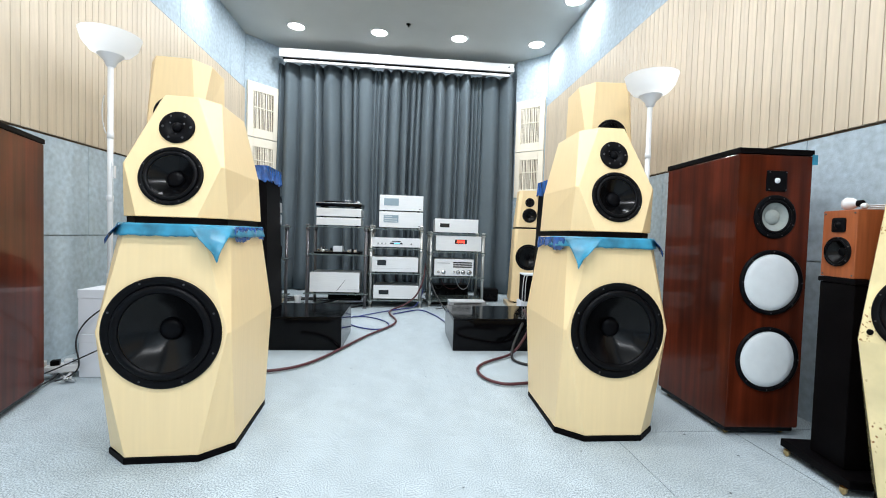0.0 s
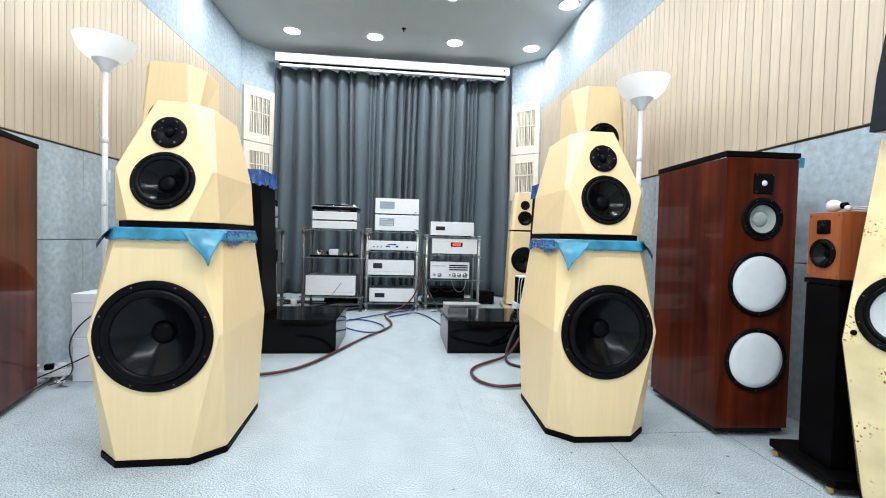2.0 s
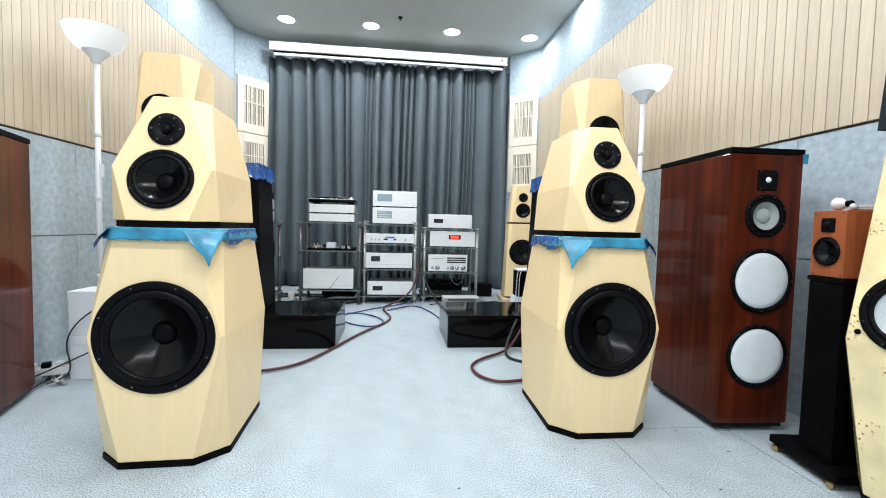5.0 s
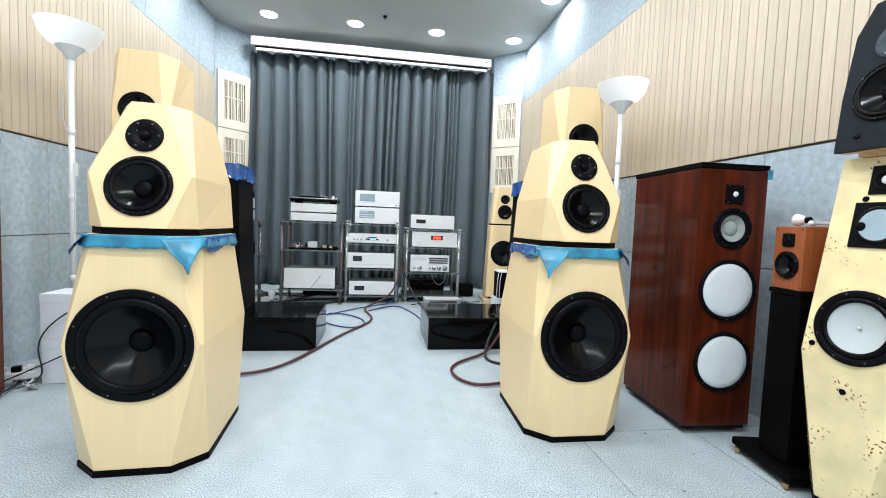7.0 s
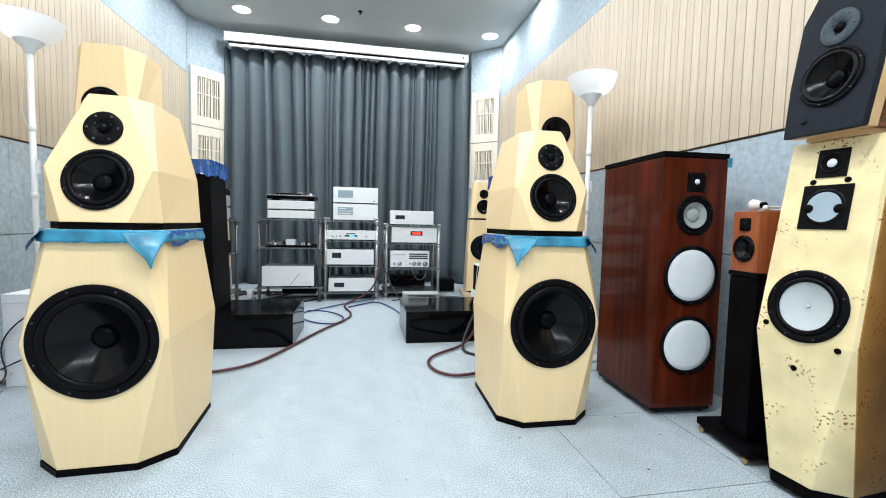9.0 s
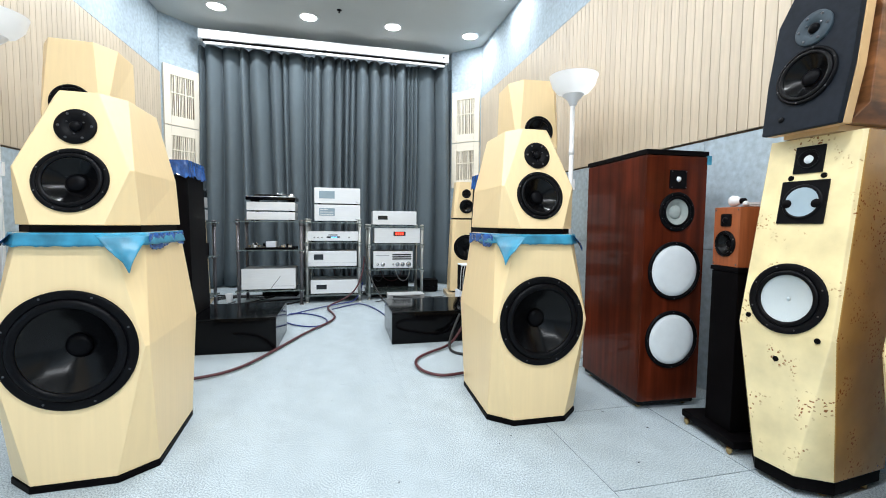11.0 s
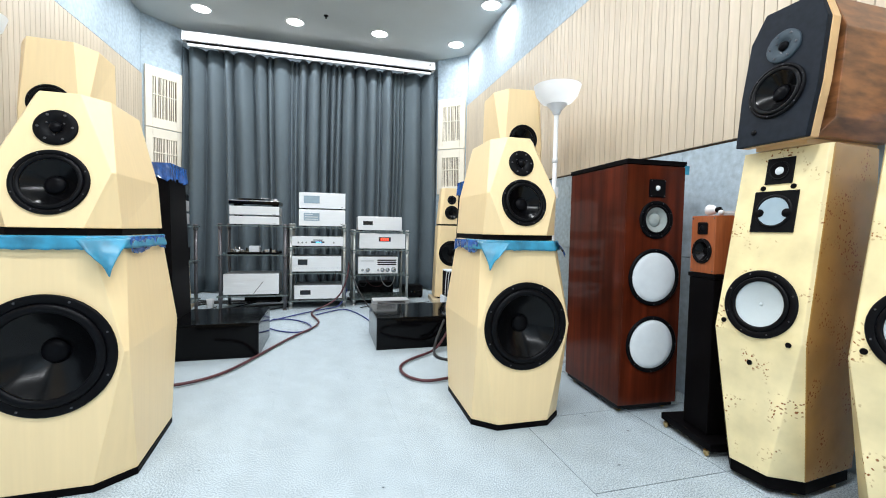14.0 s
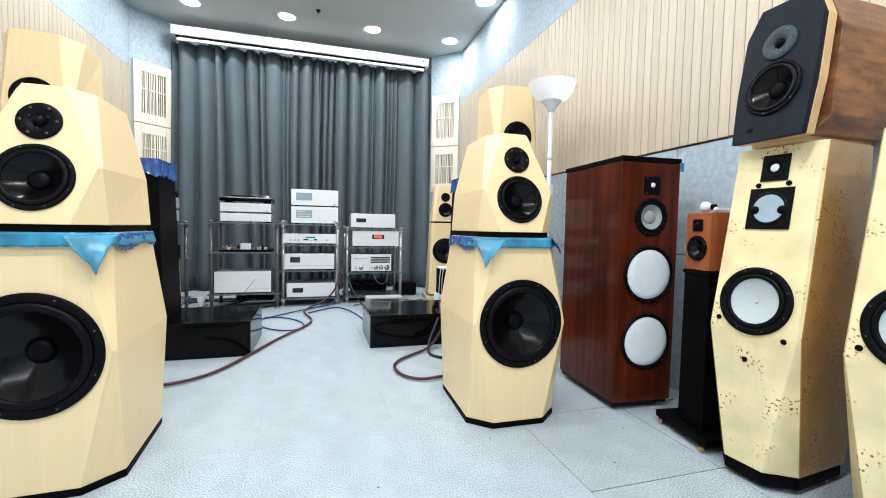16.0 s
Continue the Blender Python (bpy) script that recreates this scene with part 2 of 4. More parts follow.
def facing(x, y, z, nx=0.0, ny=-1.0, nz=0.0):
    """The pose of a round part whose axis looks along n, in its thing's own space."""
    return Matrix.Translation((x, y, z)) @ Vector((nx, ny, nz)).to_track_quat("Z", "Y").to_matrix().to_4x4()


def drill(ob, m, r, deep):
    """Cuts a round opening of radius r into a part, along the axis of m."""
    bm = lathe([(0, 0.05), (r, 0.05), (r, -deep), (0, -deep)], 48, m)
    me = bpy.data.meshes.new("bore")
    bm.to_mesh(me)
    bm.free()
    cutter = new("bore", me)
    bpy.context.view_layer.update()
    cutter.matrix_world = ob.matrix_world
    mod = ob.modifiers.new("bore", "BOOLEAN")
    mod.object, mod.operation, mod.solver = cutter, "DIFFERENCE", "EXACT"
    bpy.context.view_layer.update()
    made = bpy.data.meshes.new_from_object(ob.evaluated_get(bpy.context.evaluated_depsgraph_get()))
    ob.modifiers.clear()
    old, ob.data = ob.data, made
    bpy.data.meshes.remove(old)
    bpy.data.objects.remove(cutter)
    bpy.data.meshes.remove(me)


def screws(parent, m, r, n, size=0.004, turn=0.0):
    for i in range(n):
        a = turn + 2 * math.pi * i / n
        part("screw", lathe([(size, -0.001), (size, 0.0015), (size * 0.5, 0.002), (0, 0.001)], 8, m @ Matrix.Translation((r * math.cos(a), r * math.sin(a), 0.005))), SCREW, parent)


def cone_driver(thing_ob, m, r, cone_mat=CONE, cap_mat=DOME, rim=0.13, deep=0.28, cap=0.26, nscrews=8, name="woofer", into=()):
    """A loudspeaker driver: plate ring, rolled surround, cone and dust cap; its face plane is z = 0 of m."""
    ri = r * (1 - rim)
    for ob in into:
        drill(ob, m, ri + 0.002, r * deep + 0.03)
    plate = part(name, lathe([(r, -0.004), (r, 0.004), (r - 0.004, 0.006), (ri + 0.004, 0.006), (ri, 0.002), (ri, -0.012)], 56, m), PLATE, thing_ob, "black driver with a ring plate")
    w = ri * 0.17
    prof = [(ri + 0.001, 0.0)] + [(ri - w / 2 + w / 2 * math.cos(a), 0.004 + w * 0.36 * math.sin(a)) for a in (math.pi * k / 8 for k in range(9))]
    part("surround", lathe(prof, 56, m), RUBBER, plate)
    rc, rd = ri - w, r * cap
    depth = r * deep
    part("cone", lathe([(rc + 0.001, 0.001), (rc * 0.8, -depth * 0.36), (rc * 0.55, -depth * 0.72), (rd * 0.9, -depth)], 56, m), cone_mat, plate)
    part("dust_cap", lathe([(rd, -depth + 0.004)] + [(rd * math.cos(a), -depth + 0.004 + rd * 0.4 * math.sin(a)) for a in (math.pi / 2 * k / 6 for k in range(1, 7))], 32, m), cap_mat, plate)
    screws(plate, m, r * (1 - rim * 0.42), nscrews, max(0.003, r * 0.02), 0.39)
    return plate


def tweeter(thing_ob, m, r, dome=0.3, nscrews=6, mat=PLATE):
    plate = part("tweeter", lathe([(r, -0.003), (r, 0.003), (r - 0.003, 0.005), (r * 0.5, 0.005), (r * 0.42, 0.001), (r * dome, -0.001)], 40, m), mat, thing_ob, "round tweeter with a black soft dome")
    part("dome", lathe([(r * dome, -0.001)] + [(r * dome * math.cos(a), r * dome * 0.75 * math.sin(a)) for a in (math.pi / 2 * k / 6 for k in range(1, 7))], 24, m), DOME, plate)
    screws(plate, m, r * 0.78, nscrews, 0.0045)
    screws(plate, m, r * 0.45, 3, 0.003, 0.5)
    return plate


# ---- the room ----
def structure(name, bm, mat, label):
    return tagged(part(name, bm, mat), label, kind="structure")


structure("floor", box(WL - 0.1, YF - 0.1, -0.06, WR + 0.1, YB + 0.3, -0.006), GAP, "grey carpet tile floor of the listening room")
ceiling = structure("ceiling", box(WL - 0.1, YF - 0.1, CEIL, WR + 0.1, YB + 0.3, CEIL + 0.1), CEILING, "plain pale grey painted ceiling with downlights")
structure("wall_west", box(WL - 0.15, YF - 0.1, 0, WL, YB + 0.3, CEIL), FELT, "side wall under felt panels and wooden slats")
structure("wall_east", box(WR, YF - 0.1, 0, WR + 0.15, YB + 0.3, CEIL), FELT, "side wall under felt panels and wooden slats")
structure("wall_north", box(WL, YB + 0.12, 0, WR, YB + 0.25, CEIL), FELT, "end wall behind the curtain")
structure("wall_south", box(WL, YF - 0.15, 0, WR, YF, CEIL), FELT, "end wall clad in pale blue felt")

# angled corner panels beside the curtain
CORNERS = (((-2.12, 6.30), (-1.77, 6.68)), ((2.14, 6.26), (1.765, 6.60)))
for k, ((ax, ay), (bx, by)) in enumerate(CORNERS):
    bm = bmesh.new()
    s = -1 if k == 0 else 1
    foot = [(ax, ay), (bx, by), (bx, by + 0.15), (ax + 0.1 * s, ay + 0.1)]
    lo = [bm.verts.new((x, y, 0)) for x, y in foot]
    hi = [bm.verts.new((x, y, CEIL - 0.002)) for x, y in foot]
    for i in range(4):
        j = (i + 1) % 4
        bm.faces.new((lo[i], lo[j], hi[j], hi[i]))
    bm.faces.new(lo[::-1]), bm.faces.new(hi)
    bmesh.ops.recalc_face_normals(bm, faces=bm.faces[:])
    structure("wall_corner_%d" % (k + 1), bm, FELT, "angled corner wall clad in blue-grey felt")

# ceiling fittings
for k, (lx, ly) in enumerate(LAMPS):
    if k > 7:
        break
    d = thing("ceiling_downlight", pose(lx, ly, CEIL), "round white recessed ceiling downlight, switched on", "downlight", "ceiling downlights")
    part("trim_ring", lathe([(0.100, -0.004), (0.105, -0.012), (0.122, -0.008), (0.127, 0.0)], 32), WHITE, d)
    part("lens", lathe([(0.0, -0.006), (0.101, -0.006)], 32), LAMP_GLOW, d, "glowing lens")
sp = thing("ceiling_sprinkler", pose(0.092, 5.70, CEIL), "small dark sprinkler head in the ceiling", "sprinkler")
part("head", lathe([(0.03, 0), (0.028, -0.006), (0.010, -0.008), (0.008, -0.03), (0.014, -0.034), (0, -0.036)], 16), MATT, sp)
hatch = thing("ceiling_hatch", pose(0.524, 4.95, CEIL), "flush square access panel in the ceiling", "hatch")
part("panel", box(-0.26, -0.22, -0.006, 0.26, 0.22, -0.001, 0.002), CEILING, hatch)

# projection screen case above the curtain
ps = thing("projector_screen", pose(-0.018, 6.43, 3.25), "white rolled-up projection screen case above the curtain", "screen")
part("case", box(-1.66, -0.06, 0.055, 1.66, 0.06, 0.172, 0.012), WHITE, ps)
part("weight_bar", box(-1.62, -0.02, 0.0, 1.62, 0.015, 0.035, 0.006), WHITE, ps)
part("slot", box(-1.63, -0.03, 0.040, 1.63, 0.02, 0.0545), MATT, ps)
for bx in (-1.3, 0.0, 1.3):
    part("wall_bracket", box(bx - 0.03, 0.0605, 0.10, bx + 0.03, 0.4095, 0.13), WHITE, ps)
part("end_cap", box(1.66, -0.062, 0.053, 1.675, 0.062, 0.174, 0.004), WHITE, ps)
part("end_cap", box(-1.675, -0.062, 0.053, -1.66, 0.062, 0.174, 0.004), WHITE, ps)
part("sensor", lathe([(0, 0.003), (0.012, 0.003), (0.012, -0.002)], 16, facing(1.60, -0.06, 0.12)), DISPLAY, ps)


def curtain(x0, x1, seed):
    rnd = random.Random(seed)
    n, rows = int((x1 - x0) / 0.008), 14
    folds, x = [], x0
    while x < x1 + 0.3:
        w = rnd.choice((0.06, 0.08, 0.12, 0.17, 0.23, 0.28))
        folds.append((x, w, rnd.uniform(0.5, 1.0), rnd.uniform(-0.03, 0.03)))
        x += w

    def depth(px, t):
        for fx, w, a, lean in folds:
            if fx <= px < fx + w:
                u = (px - fx) / w
                return a * math.sin(math.pi * u) ** 0.75 * min(1, w / 0.13)
        return 0
    bm = bmesh.new()
    grid = []
    for r in range(rows + 1):
        t = r / rows
        z = 0.02 + t * 3.28
        line = []
        for i in range(n + 1):
            px = x0 + (x1 - x0) * i / n
            sway = 0.035 * math.sin(px * 5 + seed) * (1 - t) + 0.02 * math.sin(px * 2.3 + t * 3)
            y = YB - 0.02 - 0.25 * depth(px + sway, t) * (0.75 + 0.4 * (1 - t)) - 0.012 * math.sin(px * 31 + t * 2)
            line.append(bm.verts.new((px, y, z)))
        grid.append(line)
    for a, b in zip(grid, grid[1:]):
        for i in range(n):
            bm.faces.new((a[i], a[i + 1], b[i + 1], b[i])).smooth = True
    ob = part("curtain", bm, CURTAIN)
    so = ob.modifiers.new("thick", "SOLIDIFY")
    so.thickness = 0.003
    return tagged(ob, "heavy dark grey floor-length pleated curtain", "curtain", "curtains")


curtain(-1.80, 0.10, 3)
curtain(0.08, 1.81, 8)


# ---- loudspeakers ----
LEAN = 0.227      # the upper front leans back by this slope


def film_strip(parent, side):
    """Blue film round the top of the lower cabinet, with hanging corner flaps."""
    rnd = random.Random(4 + side)
    ring = [(-0.205, 0.30), (-0.205, 0.10), (-0.128, 0.0), (0.128, 0.0), (0.205, 0.10), (0.212, 0.46)]
    bm = bmesh.new()
    cols = []
    for (ax, ay), (bx, by) in zip(ring, ring[1:]):
        k = max(4, int(math.hypot(bx - ax, by - ay) / 0.012))
        for i in range(k):
            cols.append((ax + (bx - ax) * i / k, ay + (by - ay) * i / k))
    cols.append(ring[-1])
    rows = 6
    grid = []
    for x, y in cols:
        drop = 0.044 + 0.004 * rnd.random()
        col = []
        for r in range(rows):
            t = r / (rows - 1)
            out = 0.005 + 0.005 * t + 0.004 * rnd.random() * t
            col.append(bm.verts.new((x * (1 + out / 0.2) * (1 + 0.02 * t), y - out * (0.9 if y < 0.3 else 0.2), 0.893 - drop * t)))
        grid.append(col)
    for a, b in zip(grid, grid[1:]):
        for r in range(rows - 1):
            bm.faces.new((a[r], b[r], b[r + 1], a[r + 1])).smooth = True
    bmesh.ops.recalc_face_normals(bm, faces=bm.faces[:])
    ob = part("film_band", bm, FILM, parent, "translucent blue protective film")
    so = ob.modifiers.new("thick", "SOLIDIFY")
    so.thickness = 0.0012
    # crumpled darker strip along the inner side
    bm = bmesh.new()
    grid = []
    for i in range(33):
        u = i / 32
        drop = 0.050 + 0.010 * math.sin(u * 7) + 0.006 * rnd.random()
        grid.append([bm.verts.new((side * (0.215 + 0.004 * u + 0.006 * (0.3 + v) * (0.5 + 0.5 * math.sin(u * 29 + 2 * v) * math.sin(u * 11 + v))), 0.09 + 0.37 * u, 0.889 - drop * v)) for v in (0, 0.25, 0.5, 0.75, 1)])
    for a, b in zip(grid, grid[1:]):
        for j in range(4):
            bm.faces.new((a[j], b[j], b[j + 1], a[j + 1])).smooth = True
    bmesh.ops.recalc_face_normals(bm, faces=bm.faces[:])
    ob = part("film_side", bm, FILM_DARK, parent, "crumpled deep blue film")
    so = ob.modifiers.new("thick", "SOLIDIFY")
    so.thickness = 0.0012
    # flaps at the corners
    for sx, base, tip, mat, zt in ((side, ((0.10, -0.028), (0.232, 0.06)), (0.20, -0.03), FILM, 0.755), (-side, ((0.16, 0.02), (0.245, 0.20)), (0.243, 0.07), FILM_DARK, 0.81)):
        bm = bmesh.new()
        n = 10
        grid = []
        for i in range(n + 1):
            u = i / n
            bx = base[0][0] + (base[1][0] - base[0][0]) * u
            by = base[0][1] + (base[1][1] - base[0][1]) * u
            row = []
            for j in range(n + 1):
                v = j / n
                x = bx + (tip[0] - bx) * 0.9 * v
                y = by + (tip[1] - by) * 0.9 * v
                row.append(bm.verts.new((sx * x, y - 0.012 * math.sin(3.1 * v) - 0.004 * rnd.random(), 0.886 + (zt - 0.886) * v * (0.78 + 0.22 * math.sin(math.pi * u) ** 2))))
            grid.append(row)
        for a, b in zip(grid, grid[1:]):
            for j in range(n):
                bm.faces.new((a[j], b[j], b[j + 1], a[j + 1])).smooth = True
        bmesh.ops.recalc_face_normals(bm, faces=bm.faces[:])
        ob = part("film_flap", bm, mat, parent, "hanging corner of blue film")
        so = ob.modifiers.new("thick", "SOLIDIFY")
        so.thickness = 0.0012


def faceted_speaker(m, side, label):
    s = thing("floor_speaker", m, label, "loudspeaker", "pair of faceted floor speakers")
    part("base_plate", loft([octagon(0, 0.130, -0.002, 0.232, 0.088, 0.222, 0.56), octagon(0.024, 0.130, -0.002, 0.232, 0.088, 0.222, 0.56)], 0.002), MATT, s, "black base plate")
    low = part("lower_cabinet", loft([octagon(0.026, 0.127, 0.0, 0.229, 0.092, 0.222, 0.555), octagon(0.49, 0.226, 0.0, 0.236, 0.014, 0.236, 0.60), octagon(0.892, 0.128, 0.006, 0.20, 0.10, 0.205, 0.50)]), CREAM, s)
    part("joint_plate", loft([octagon(0.893, 0.112, 0.03, 0.185, 0.11, 0.195, 0.49), octagon(0.917, 0.112, 0.03, 0.185, 0.11, 0.195, 0.49)], 0.001), MATT, s, "black joint plate")
    upp = part("upper_cabinet", loft([octagon(0.918, 0.105, 0.021, 0.190, 0.10, 0.205, 0.505), octagon(1.115, 0.172, 0.066, 0.182, 0.078, 0.185, 0.53), octagon(1.395, 0.060, 0.130, 0.118, 0.215, 0.118, 0.52)]), CREAM, s)
    cone_driver(s, facing(0, -0.003, 0.49), 0.208, rim=0.15, deep=0.34, cap=0.2, nscrews=8, into=(low,))
    n = (0, -1, LEAN)
    cone_driver(s, facing(0, 0.021 + LEAN * 0.155 - 0.003, 1.073, *n), 0.114, rim=0.15, deep=0.34, cap=0.28, nscrews=8, name="midrange_driver", into=(upp,))
    tweeter(s, facing(0, 0.021 + LEAN * 0.347 - 0.003, 1.265, *n), 0.064)
    film_strip(s, side)
    return s


faceted_speaker(pose(-0.785, 1.850, 0, 0, 0, 2), 1, "pale wood faceted two-part floor speaker with blue film at its waist")
faceted_speaker(pose(1.026, 1.952, 0, 0, 0, -0.5), -1, "pale wood faceted two-part floor speaker with blue film at its waist")


def tall_speaker(m, label):
    """The taller pair behind: its top driver sits above the tweeter."""
    s = thing("tall_speaker", m, label, "loudspeaker", "pair of tall faceted speakers")
    part("base_plate", loft([octagon(0, 0.130, -0.002, 0.232, 0.088, 0.222, 0.50), octagon(0.024, 0.130, -0.002, 0.232, 0.088, 0.222, 0.50)], 0.002), MATT, s)
    low = part("lower_cabinet", loft([octagon(0.026, 0.127, 0.0, 0.229, 0.092, 0.222, 0.50), octagon(0.49, 0.226, 0.0, 0.236, 0.014, 0.236, 0.55), octagon(0.892, 0.128, 0.006, 0.20, 0.10, 0.205, 0.46)]), CREAM, s)
    upp = part("upper_cabinet", loft([octagon(0.90, 0.11, 0.01, 0.19, 0.10, 0.205, 0.46), octagon(1.60, 0.15, 0.0, 0.17, 0.03, 0.20, 0.47), octagon(2.05, 0.115, 0.03, 0.20, 0.16, 0.20, 0.44)]), CREAM, s)
    cone_driver(s, facing(0, -0.003, 0.49), 0.208, rim=0.15, deep=0.34, cap=0.2, nscrews=8, into=(low,))
    cone_driver(s, facing(0, 0.0, 1.657, 0, -1, 0.06), 0.114, rim=0.15, deep=0.34, cap=0.28, name="midrange_driver", into=(upp,))
    return s


tall_speaker(pose(-1.51, 3.30, 0, 0, 0, 4), "tall pale wood faceted speaker standing behind another speaker")
tall_speaker(pose(1.60, 3.22, 0, 0, 0, -4), "tall pale wood faceted speaker standing behind another speaker")


def mahogany_speaker(m, depth, label):
    s = thing("mahogany_speaker", m, label, "loudspeaker", "pair of lacquered mahogany speakers")
    w = 0.345
    cab = part("cabinet", box(0, 0, 0.045, w, depth, 1.285, 0.004), MAHOG, s)
    part("top_cover", box(-0.004, -0.004, 1.287, w + 0.004, depth + 0.004, 1.312, 0.003), MATT, s, "black film folded over the top")
    part("base_plate", box(0.01, 0.015, 0.022, w - 0.01, depth - 0.01, 0.043, 0.003), BLACK, s)
    for fx in (0.04, w - 0.04):
        for fy in (0.05, depth - 0.05):
            part("spike_foot", lathe([(0.004, 0), (0.012, 0.006), (0.012, 0.024)], 14, Matrix.Translation((fx, fy, 0))), BRASS, s)
    cx = w / 2 + 0.006
    sq = part("tweeter", box(cx - 0.048, -0.006, 1.122, cx + 0.048, 0.004, 1.215, 0.006), PLATE, s, "square black tweeter plate")
    part("dome", lathe([(0.013, 0.0), (0.011, 0.004), (0.006, 0.006), (0, 0.0065)], 20, facing(cx, -0.006, 1.17)), WHITE_CONE, sq)
    screws(sq, facing(cx, -0.004, 1.168), 0.055, 4, 0.003, math.pi / 4)
    cone_driver(s, facing(cx, -0.002, 1.008), 0.098, GREY_CONE, GREY_CONE, rim=0.22, deep=0.2, cap=0.36, name="midrange_driver", into=(cab,))
    for z in (0.712, 0.362):
        p = part("woofer", lathe([(0.148, -0.003), (0.148, 0.005), (0.142, 0.010), (0.132, 0.008), (0.127, 0.001)], 56, facing(cx, -0.002, z)), PLATE, s, "woofer with a black rim")
        part("cone", lathe([(0.128, 0.001), (0.125, 0.0045), (0.10, 0.0065), (0.05, 0.007), (0, 0.007)], 56, facing(cx, -0.002, z)), WHITE_CONE, p, "flat white cone")
        screws(p, facing(cx, -0.006, z), 0.139, 8, 0.003)
    return s


ms = mahogany_speaker(pose(1.571, 1.972, 0, 0, 0, -2.6), 0.54, "glossy dark mahogany floor speaker with two white woofers")
part("film_scrap", box(0.335, -0.012, 1.245, 0.358, -0.006, 1.29, 0.002), FILM, ms, "scrap of blue film")
mahogany_speaker(pose(-1.931, 1.962, 0, 0, 0, 17.5), 0.56, "glossy dark mahogany floor speaker against the felt wall")


# small two-way speaker on its black stand
sm = pose(1.752, 1.662, 0, 0, 0, -98)
st = thing("speaker_stand", sm, "black square-column speaker stand with a base plate", "stand")
part("base_plate", box(-0.17, -0.06, 0.028, 0.15, 0.22, 0.06, 0.004), MATT, st)
part("column", box(-0.075, -0.015, 0.061, 0.075, 0.16, 0.745, 0.004), MATT, st)
part("top_plate", box(-0.08, -0.02, 0.746, 0.08, 0.17, 0.765, 0.003), MATT, st)
for fx in (-0.13, 0.13):
    for fy in (-0.06, 0.20):
        part("spike_foot", lathe([(0.003, 0), (0.012, 0.012), (0.012, 0.028)], 12, Matrix.Translation((fx, fy, 0))), BRASS, st)
sk = thing("bookshelf_speaker", sm @ pose(0, 0, 0.766), "small cherry veneer two-way speaker on a black stand", "loudspeaker")
skc = part("cabinet", box(-0.072, -0.018, 0.001, 0.072, 0.17, 0.255, 0.003), CHERRY, sk)
tp = part("tweeter", box(-0.028, -0.024, 0.172, 0.028, -0.015, 0.226, 0.008), PLATE, sk, "black tweeter plate")
part("dome", lathe([(0.014, 0.0), (0.011, 0.005), (0, 0.008)], 16, facing(0, -0.024, 0.199)), DOME, tp)
cone_driver(sk, facing(0, -0.02, 0.098), 0.056, rim=0.12, deep=0.4, cap=0.3, nscrews=6, name="midrange_driver", into=(skc,))
for sx in (-0.062, 0.062):
    for sz in (0.012, 0.243):
        part("screw", lathe([(0.004, 0), (0.003, 0.002), (0, 0.002)], 8, facing(sx, -0.018, sz)), SCREW, sk)
# odds and ends lying on it
top = sm @ pose(0, 0, 1.0225)
lens = thing("lamp_bulb", top @ pose(-0.045, 0.03, 0.026, 0, 90, 20), "small white screw-in spot bulb lying on a speaker", "bulb")
part("bulb", lathe([(0, 0.0), (0.018, 0.002), (0.025, 0.012), (0.022, 0.03), (0.012, 0.045)], 20), WHITE, lens)
part("socket", lathe([(0.012, 0.045), (0.013, 0.062), (0.006, 0.068), (0, 0.068)], 16), MATT, lens)
plug = thing("cable_plug", top @ pose(0.03, 0.04, 0.012, 0, 90, -40), "white plug lying on a speaker", "plug")
part("plug_body", lathe([(0, 0), (0.010, 0.002), (0.012, 0.03), (0.006, 0.05), (0, 0.05)], 14), WHITE, plug)
rc = thing("red_connector", top @ pose(0.055, 0.10, 0.010, 0, 90, 60), "red connector lying on a speaker", "plug")
part("connector_body", lathe([(0, 0), (0.009, 0.002), (0.009, 0.035), (0.005, 0.05), (0, 0.05)], 12), RED, rc)


for i, (r, dz) in enumerate(((0.035, 0.006), (0.028, 0.012), (0.040, 0.018))):
    c = top @ Vector((0.01, 0.11, dz))
    cable("white_cable", [(c.x - 0.05 + r * (1 + 0.3 * math.sin(3 * a)) * math.cos(a), c.y - 0.03 + r * 1.4 * math.sin(a), c.z) for a in (0.7 * j + i for j in range(10))], 0.003, WHITE_CABLE, "curled thin white cable lying on a speaker")


